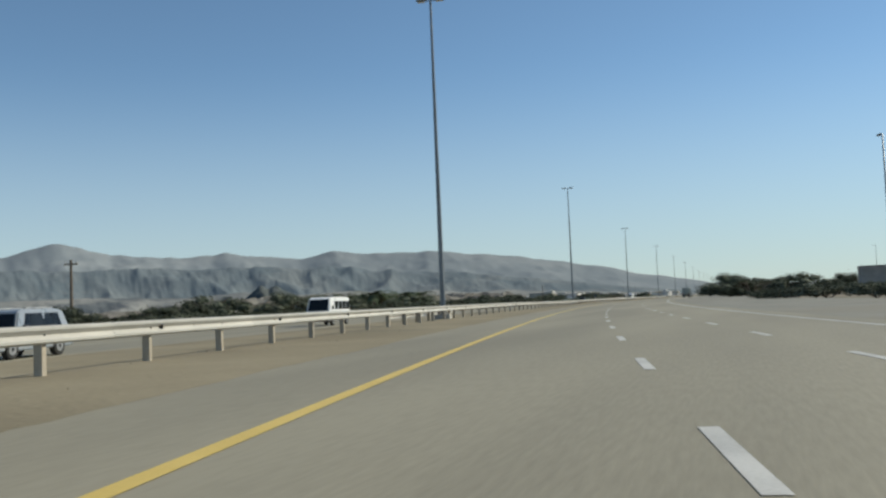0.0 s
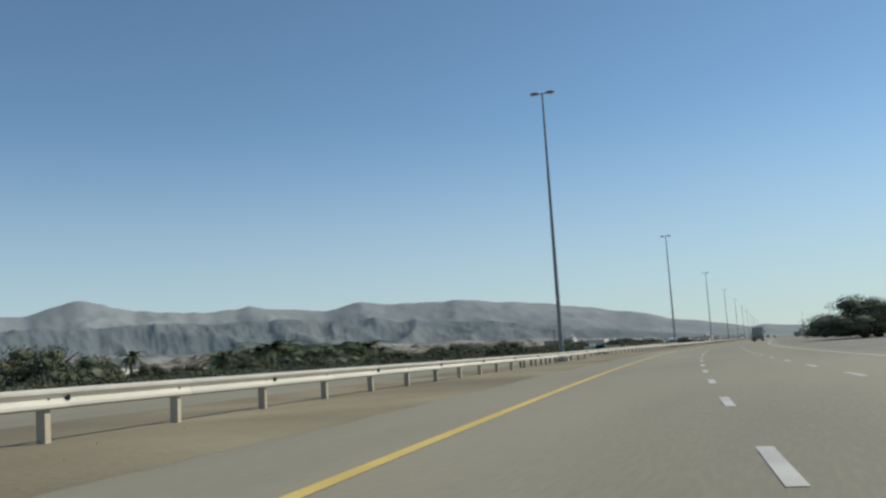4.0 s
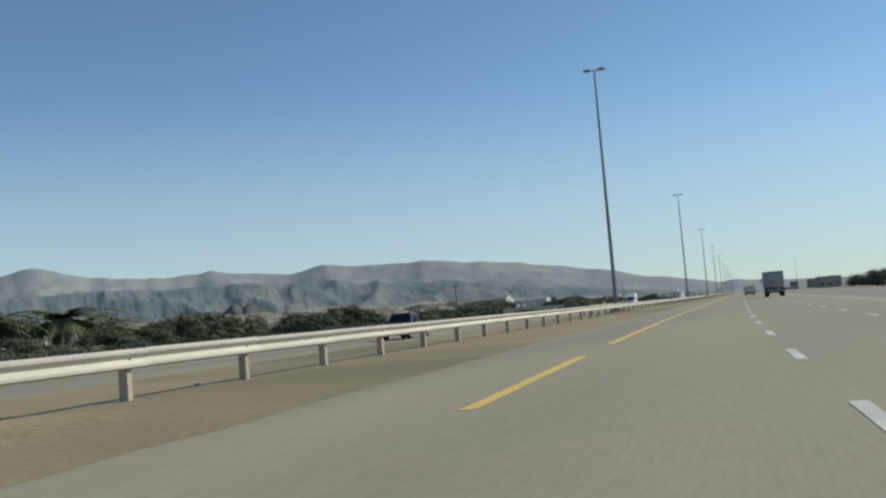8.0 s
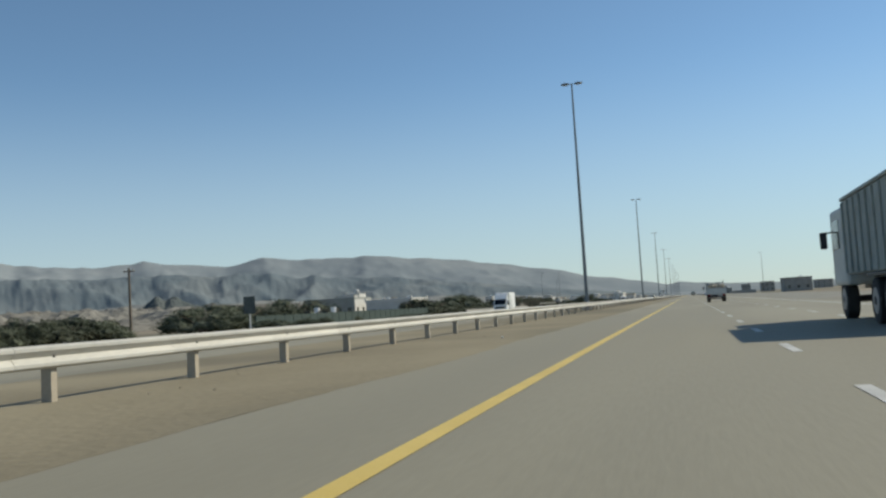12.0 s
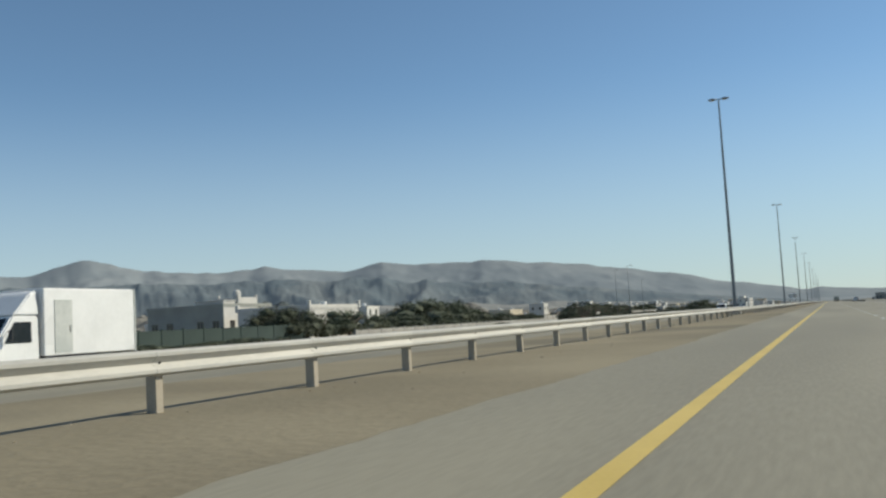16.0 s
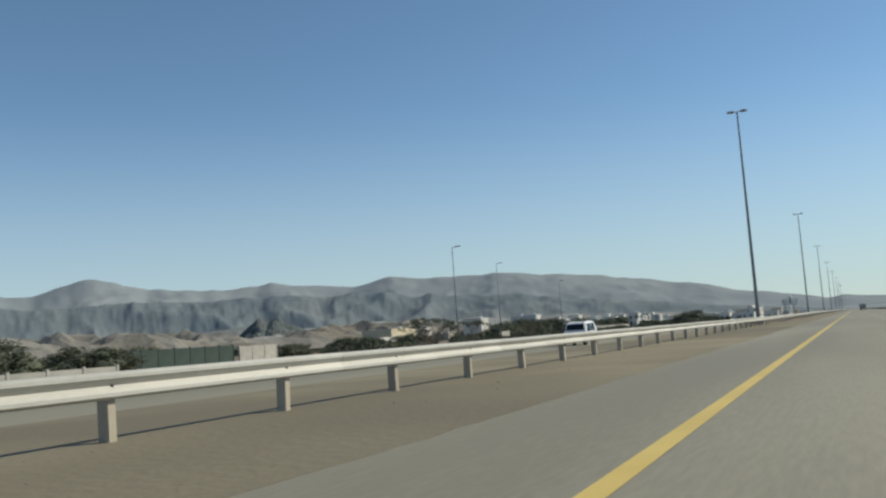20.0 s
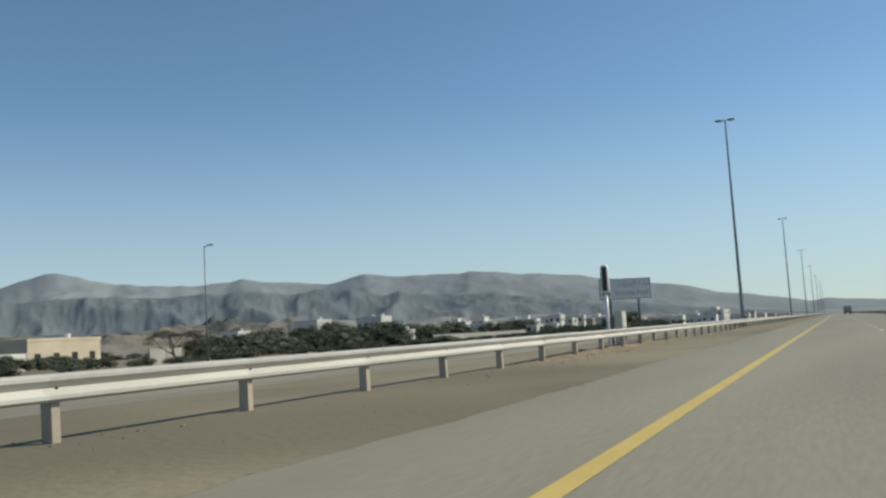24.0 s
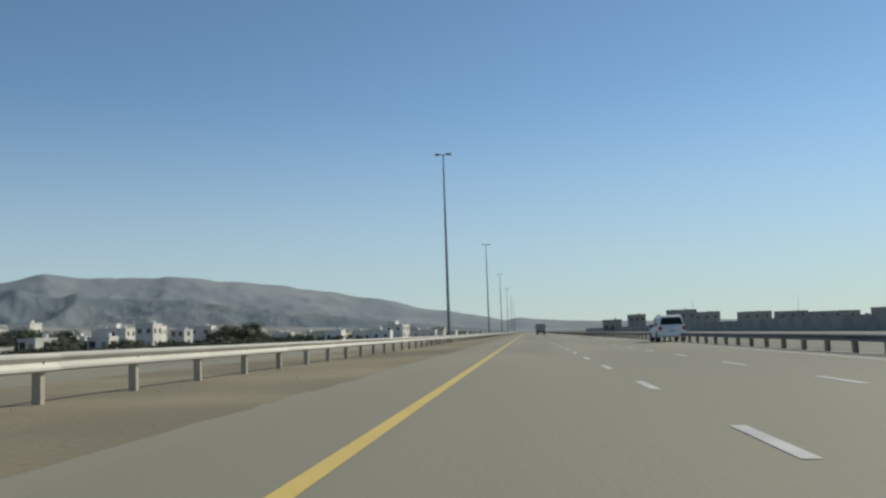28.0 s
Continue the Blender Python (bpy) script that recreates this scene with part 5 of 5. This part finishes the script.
def tipper_truck():
    th = root("dump_truck", "large dusty grey-green tipper truck with a high steel body", "truck")
    part("chassis", boxed(-0.45, 0.45, -3.4, 3.6, 0.75, 1.0, 0.02), M_DARK, th)
    skip = part("tipper_body", boxed(-1.25, 1.25, -3.6, 1.7, 1.12, 2.92, 0.03), M_TRUCK, th)
    for k in range(8):
        y = -3.45 + k * 0.72
        for sx in (-1, 1):
            part("side_rib", boxed(sx * 1.27 - 0.035, sx * 1.27 + 0.035, y - 0.05, y + 0.05, 1.15, 2.88, 0.01), M_TRUCK, skip)
    gate = part("tailgate", boxed(-1.2, 1.2, -3.68, -3.605, 1.2, 2.7, 0.015), M_TRUCK, th, "ribbed steel tailgate")
    for k in range(6):
        x = -1.02 + k * 0.41
        part("gate_rib", boxed(x - 0.045, x + 0.045, -3.73, -3.685, 1.25, 2.66, 0.01), M_TRUCK, gate)
    for k in range(4):
        x = -0.62 + k * 0.42
        part("marker", boxed(x - 0.05, x + 0.05, -3.745, -3.732, 2.36, 2.6), M_TRUCKWHITE, gate, "small white marker plate")
    part("rim_rail", boxed(-1.3, 1.3, -3.7, 1.75, 2.92, 3.0, 0.02), M_TRUCK, th)
    cab = part("cab", boxed(-1.22, 1.22, 2.0, 3.9, 0.85, 2.85, 0.1), M_TRUCKWHITE, th)
    part("windscreen", boxed(-1.05, 1.05, 3.86, 3.92, 1.75, 2.6, 0.02), M_GLASS, cab)
    for sx in (-1, 1):
        part("side_window", boxed(sx * 1.22 - 0.015, sx * 1.22 + 0.015, 2.6, 3.6, 1.8, 2.55, 0.01), M_GLASS, cab)
        mr = part("mirror", boxed(sx * 1.48 - 0.1, sx * 1.48 + 0.1, 3.6, 3.68, 1.85, 2.3, 0.02), M_DARK, th)
        bm = bmesh.new()
        tube(bm, (sx * 1.2, 3.6, 2.3), (sx * 1.48, 3.64, 2.25), 0.02, 0.02, 6)
        part("mirror_arm", bm, M_DARK, mr)
        part("mudguard", boxed(sx * 1.0 - 0.28, sx * 1.0 + 0.28, -3.3, -0.75, 1.02, 1.1, 0.02), M_DARK, th)
        part("mud_flap", boxed(sx * 0.95 - 0.28, sx * 0.95 + 0.28, -3.42, -3.4, 0.3, 1.0), M_RUBBER, th)
        part("tail_lamp", boxed(sx * 0.95 - 0.18, sx * 0.95 + 0.18, -3.72, -3.62, 0.98, 1.1, 0.01), M_RED, th)
        for y in (-2.7, -1.4, 2.9):
            wheel(th, sx * 1.0, y, 0.5, 0.5 if y < 0 else 0.32, sx)
    part("rear_bumper", boxed(-1.1, 1.1, -3.66, -3.56, 0.62, 0.8, 0.01), M_TRUCK, th)
    pl = part("number_plate", boxed(-0.26, 0.26, -3.69, -3.662, 0.64, 0.78), M_PLATE, th)
    part("bar", boxed(-0.2, 0.2, -3.695, -3.69, 0.68, 0.74), M_SIGNINK, pl)
    for y in (-2.7, -1.4, 2.9):
        bm = bmesh.new()
        tube(bm, (-0.95, y, 0.5), (0.95, y, 0.5), 0.09, 0.09, 8)
        part("axle", bm, M_DARK, th)
    return th


def loaded_lorry():
    th = root("lorry", "small dusty white drop-side lorry loaded with sacks", "truck")
    part("chassis", boxed(-0.4, 0.4, -2.6, 2.7, 0.55, 0.78, 0.02), M_DARK, th)
    bed = part("load_bed", boxed(-0.98, 0.98, -2.7, 1.1, 0.8, 0.95, 0.02), M_TRUCKWHITE, th)
    for sx in (-1, 1):
        part("side_board", boxed(sx * 1.0 - 0.03, sx * 1.0 + 0.03, -2.7, 1.1, 0.95, 1.72, 0.01), M_TRUCKWHITE, bed)
        part("corner_post", boxed(sx * 1.0 - 0.05, sx * 1.0 + 0.05, -2.76, -2.66, 0.9, 1.8, 0.01), M_TRUCKWHITE, bed)
        part("mudguard", boxed(sx * 0.8 - 0.2, sx * 0.8 + 0.2, -2.2, -1.2, 0.74, 0.79, 0.01), M_DARK, th)
        part("tail_lamp", boxed(sx * 0.78 - 0.12, sx * 0.78 + 0.12, -2.76, -2.68, 0.72, 0.84, 0.01), M_RED, th)
        for y in (-1.7, 1.9):
            wheel(th, sx * 0.82, y, 0.37, 0.36 if y < 0 else 0.22, sx)
        part("mirror", boxed(sx * 1.25 - 0.08, sx * 1.25 + 0.08, 2.2, 2.26, 1.4, 1.75, 0.02), M_DARK, th)
        bm = bmesh.new()
        tube(bm, (sx * 0.9, 2.2, 1.7), (sx * 1.25, 2.23, 1.65), 0.018, 0.018, 6)
        part("mirror_arm", bm, M_DARK, th)
    part("tailboard", boxed(-0.95, 0.95, -2.76, -2.71, 0.95, 1.48, 0.01), M_TRUCKWHITE, bed)
    part("bumper", boxed(-0.95, 0.95, -2.78, -2.68, 0.5, 0.62, 0.01), M_DARK, th)
    cab = part("cab", boxed(-0.95, 0.95, 1.25, 2.9, 0.6, 2.1, 0.1), M_TRUCKWHITE, th)
    part("rear_window", boxed(-0.6, 0.6, 1.235, 1.26, 1.5, 1.95, 0.01), M_GLASS, cab)
    part("windscreen", boxed(-0.82, 0.82, 2.87, 2.915, 1.3, 1.95, 0.01), M_GLASS, cab)
    rack = part("head_rack", boxed(-0.98, 0.98, 1.1, 1.16, 0.95, 1.1, 0.01), M_SIGNPOST, th, "dark tubular rack behind the cab")
    for a, b in (((-0.96, 1.13, 1.0), (-0.96, 1.13, 2.3)), ((0.96, 1.13, 1.0), (0.96, 1.13, 2.42)), ((-0.96, 1.13, 2.12), (0.96, 1.13, 2.16)), ((-0.96, 1.13, 1.95), (0.96, 1.13, 1.98))):
        bm = bmesh.new()
        tube(bm, a, b, 0.03, 0.03, 6)
        part("rack_bar", bm, M_SIGNPOST, rack)
    rng = random.Random(5)
    for k in range(14):
        bm = bmesh.new()
        bmesh.ops.create_uvsphere(bm, u_segments=10, v_segments=6, radius=1, matrix=Matrix.Translation((rng.uniform(-0.6, 0.6), -2.3 + (k % 5) * 0.72, 1.3 + 0.22 * (k // 5))) @ Matrix.Diagonal((0.42, 0.38, 0.2, 1)))
        part("sack", bm, M_LOAD, th, "bulging pale cloth sack", smooth=True)
    pl = part("number_plate", boxed(0.1, 0.6, -2.79, -2.765, 0.63, 0.75), M_PLATE, th)
    part("bar", boxed(0.15, 0.55, -2.795, -2.79, 0.665, 0.715), M_SIGNINK, pl)
    for y in (-1.7, 1.9):
        bm = bmesh.new()
        tube(bm, (-0.8, y, 0.37), (0.8, y, 0.37), 0.06, 0.06, 8)
        part("axle", bm, M_DARK, th)
    return th


def box_lorry(label="white box lorry with a roof wind deflector"):
    th = root("box_lorry", label, "truck")
    part("chassis", boxed(-0.4, 0.4, -3.0, 3.0, 0.55, 0.8, 0.02), M_DARK, th)
    bx = part("cargo_box", boxed(-1.1, 1.1, -3.1, 1.3, 0.9, 3.25, 0.03), M_WHITEPAINT, th, "plain white cargo box")
    for sx in (-1, 1):
        dr = part("side_door", boxed(sx * 1.112 - 0.012, sx * 1.112 + 0.012, 0.05, 0.85, 1.0, 2.85, 0.006), M_TRUCKWHITE, bx)
        part("handle", boxed(sx * 1.135 - 0.015, sx * 1.135 + 0.015, 0.12, 0.18, 1.7, 1.95), M_STEELRIM, dr)
        part("skirt", boxed(sx * 1.02 - 0.02, sx * 1.02 + 0.02, -1.2, 1.2, 0.45, 0.9), M_DARK, th)
        for y in (-1.9, 2.2):
            wheel(th, sx * 0.88, y, 0.4, 0.4 if y < 0 else 0.24, sx)
    part("rear_frame", boxed(-1.12, 1.12, -3.16, -3.1, 0.85, 3.27, 0.01), M_TRUCKWHITE, bx)
    outline = [(1.4, 0.55), (1.4, 2.3), (2.5, 2.3), (3.15, 1.45), (3.2, 0.55)]
    cab = part("cab", taper(bmesh.new(), outline, 1.0, 0.95, 0.6, 2.3), M_WHITEPAINT, th)
    bm = bmesh.new()
    f = bm.faces.new([bm.verts.new(v) for v in ((-0.85, 3.14, 1.5), (0.85, 3.14, 1.5), (0.8, 2.58, 2.24), (-0.8, 2.58, 2.24))])
    bmesh.ops.solidify(bm, geom=[f], thickness=0.02)
    part("windscreen", bm, M_GLASS, cab)
    for sx in (-1, 1):
        bm = bmesh.new()
        f = bm.faces.new([bm.verts.new(v) for v in ((sx * 1.0, 1.75, 1.4), (sx * 1.0, 2.85, 1.4), (sx * 0.98, 2.45, 2.1), (sx * 0.98, 1.75, 2.1))])
        bmesh.ops.solidify(bm, geom=[f], thickness=0.02)
        part("side_window", bm, M_GLASS, cab)
        part("headlamp", boxed(sx * 0.72 - 0.15, sx * 0.72 + 0.15, 3.16, 3.22, 0.75, 0.92, 0.02), M_AMBER, cab)
        part("mirror", boxed(sx * 1.22 - 0.07, sx * 1.22 + 0.07, 2.75, 2.82, 1.5, 1.85, 0.02), M_DARK, cab)
        bm = bmesh.new()
        tube(bm, (sx * 0.95, 2.7, 1.8), (sx * 1.22, 2.78, 1.75), 0.018, 0.018, 6)
        part("mirror_arm", bm, M_DARK, cab)
    part("wind_deflector", taper(bmesh.new(), [(1.35, 2.32), (1.35, 3.2), (1.7, 3.05), (2.45, 2.32)], 0.95, 0.85, 2.3, 3.2), M_WHITEPAINT, th)
    part("grille", boxed(-0.7, 0.7, 3.17, 3.215, 0.95, 1.2, 0.01), M_DARK, cab)
    part("front_bumper", boxed(-0.98, 0.98, 3.1, 3.28, 0.42, 0.66, 0.03), M_TRUCKWHITE, th)
    part("rear_bumper", boxed(-0.9, 0.9, -3.15, -3.05, 0.45, 0.58, 0.01), M_DARK, th)
    return th


def minibus():
    th = root("minibus", "white minibus with a green side stripe", "minibus")
    side = [(-2.9, 0.4), (-2.95, 2.1), (-2.7, 2.3), (1.8, 2.3), (2.3, 2.15), (2.85, 1.15), (2.95, 0.9), (2.95, 0.4)]
    body = part("body", taper(bmesh.new(), side, 0.97, 0.88, 1.0, 2.3), M_WHITEPAINT, th)
    for sx in (-1, 1):
        for y in (-2.3, -1.25, -0.2, 0.85):
            part("side_window", boxed(sx * 0.945 - 0.02, sx * 0.945 + 0.02, y - 0.42, y + 0.42, 1.3, 1.95, 0.01), M_GLASS, body)
        part("stripe", boxed(sx * 0.965 - 0.012, sx * 0.965 + 0.012, -2.7, 2.2, 0.98, 1.12), M_STRIPE, body, "dark green stripe")
        part("headlamp", boxed(sx * 0.7 - 0.14, sx * 0.7 + 0.14, 2.9, 2.97, 0.7, 0.86, 0.02), M_AMBER, th)
        part("tail_lamp", boxed(sx * 0.85 - 0.08, sx * 0.85 + 0.08, -2.98, -2.9, 0.9, 1.3, 0.01), M_RED, th)
        part("mirror", boxed(sx * 1.08 - 0.08, sx * 1.08 + 0.08, 2.2, 2.28, 1.3, 1.6, 0.02), M_DARK, th)
        for y in (-1.9, 1.9):
            wheel(th, sx * 0.86, y, 0.36, 0.22, sx)
    bm = bmesh.new()
    f = bm.faces.new([bm.verts.new(v) for v in ((-0.82, 2.86, 1.22), (0.82, 2.86, 1.22), (0.78, 2.38, 2.1), (-0.78, 2.38, 2.1))])
    bmesh.ops.solidify(bm, geom=[f], thickness=0.02)
    part("windscreen", bm, M_GLASS, body)
    part("bumper", boxed(-0.92, 0.92, 2.9, 3.05, 0.36, 0.6, 0.03), M_DARK, th)
    return th


def drive(ob, s, off, oncoming=False):
    ob.matrix_basis = on_road(s, off, LOW if off < -11 else 0.0, 180 if oncoming else 0)
    return ob


truck = drive(tipper_truck(), 367, 6.2)
truck.matrix_basis = truck.matrix_basis @ Matrix.Diagonal((1.02, 1.2, 1.15, 1))
drive(loaded_lorry(), 447.5, 3.5)
drive(car("white estate car with dark glass on the outer lane", M_WHITEPAINT), 856, 9.75)
drive(box_lorry(), 475, -26.2, True)
drive(car("white hatchback on the far carriageway", M_WHITEPAINT), 634, -19.5, True)
drive(car("dark grey pickup on the far carriageway", M_DARKCAR, "pickup", "pickup truck"), 287, -19.5, True)
drive(car("silver estate car on the far carriageway", M_CAR), 48.5, -19.5, True)
drive(minibus(), 90, -20.5, True)
far_truck = tipper_truck()
tagged(far_truck, "distant grey-green tipper truck on the outer lane")
drive(far_truck, 1050, 3.9)

# ---- heap of gravel tipped against the guard rail ----
def heap_height(s, off):
    u, v = (s - 206) / 36, (off + 9.9) / 3.7
    if not (0 < u < 1 and 0 < v < 1):
        return -0.03
    lump = 0.75 + 0.5 * noise.noise(Vector((s * 0.45, off * 0.7, 1.3))) + 0.22 * noise.noise(Vector((s * 1.9, off * 1.9, 3.3)))
    return 0.27 * math.sin(math.pi * u) ** 0.6 * math.sin(math.pi * v ** 0.8) * lump + 0.02 * noise.noise(Vector((s * 6, off * 6, 8))) - 0.02


def gravel_heap():
    ns, no = 300, 36
    vs = [along(206 + 36 * i / ns, -9.9 + 3.7 * j / no, heap_height(206 + 36 * i / ns, -9.9 + 3.7 * j / no)) for i in range(ns + 1) for j in range(no + 1)]
    fs = [(a, a + no + 1, a + no + 2, a + 1) for a in (i * (no + 1) + j for i in range(ns) for j in range(no))]
    return tagged(new("verge", mesh_of("verge", vs, fs, M_SAND)), "low heap of sandy gravel tipped against the guard rail", "verge", kind="structure")


gravel_heap()

# ---- loose stones on the median ----
def rubble(label, s0, s1, o0, o1, count, size, seed, rest=None):
    rng = random.Random(seed)
    vs, fs = [], []
    for _ in range(count):
        s, o = rng.uniform(s0, s1), rng.uniform(o0, o1)
        c = along(s, o, rest(s, o) - 0.01 if rest else -0.02)
        r = size * rng.uniform(0.25, 1.0) ** 2
        k = len(vs)
        pts = [Vector((1, 0, 0)), Vector((0.3, 0.9, 0)), Vector((-0.8, 0.6, 0)), Vector((-0.8, -0.5, 0)), Vector((0.3, -0.9, 0))]
        vs += [c + p * r * rng.uniform(0.7, 1.2) + Vector((0, 0, -0.02)) for p in pts]
        vs += [c + p * r * 0.55 * rng.uniform(0.6, 1.1) + Vector((0, 0, r * rng.uniform(0.5, 0.9))) for p in pts]
        fs += [(k + i, k + (i + 1) % 5, k + 5 + (i + 1) % 5, k + 5 + i) for i in range(5)] + [tuple(k + 5 + i for i in range(5))]
    return tagged(new("stones", mesh_of("stones", vs, fs, M_STONE)), label, "stones", kind="stuff")


rubble("heap of broken stones and gravel by the guard rail", 214, 238, -9.0, -7.0, 420, 0.08, 1, heap_height)
rubble("scattered stones on the sandy median", -20, 900, -9.0, -5.9, 2200, 0.05, 2)
rubble("broken stones along the guard rail", 700, 750, -8.4, -7.0, 420, 0.06, 3)
rubble("stones round the lamp post foot", 540, 570, -9.3, -7.6, 220, 0.07, 4)
rubble("stones on the bank behind the guard rail", 640, 690, -9.3, -7.2, 300, 0.06, 5)


def boulder(s, off, size, z):
    """A pale rounded stone, flattened and uneven."""
    bm = bmesh.new()
    bmesh.ops.create_icosphere(bm, subdivisions=2, radius=size)
    for v in bm.verts:
        v.co *= 1 + 0.25 * noise.noise(v.co * (2.2 / size) + Vector((s, 0, 0)))
        v.co.z *= 0.6
    ob = part("stone", bm, M_WALLWHITE)
    ob.matrix_basis = on_road(s, off, z + size * 0.35, 40)
    return tagged(ob, "whitish stone lying by the guard rail", "stone", group="whitish stones")


for spot in ((448.4, -9.8, 0.2, -0.06), (246.6, -9.2, 0.06, 0.0), (369.5, -5.2, 0.05, 0.0), (449.4, -10.0, 0.12, -0.08)):
    boulder(*spot)
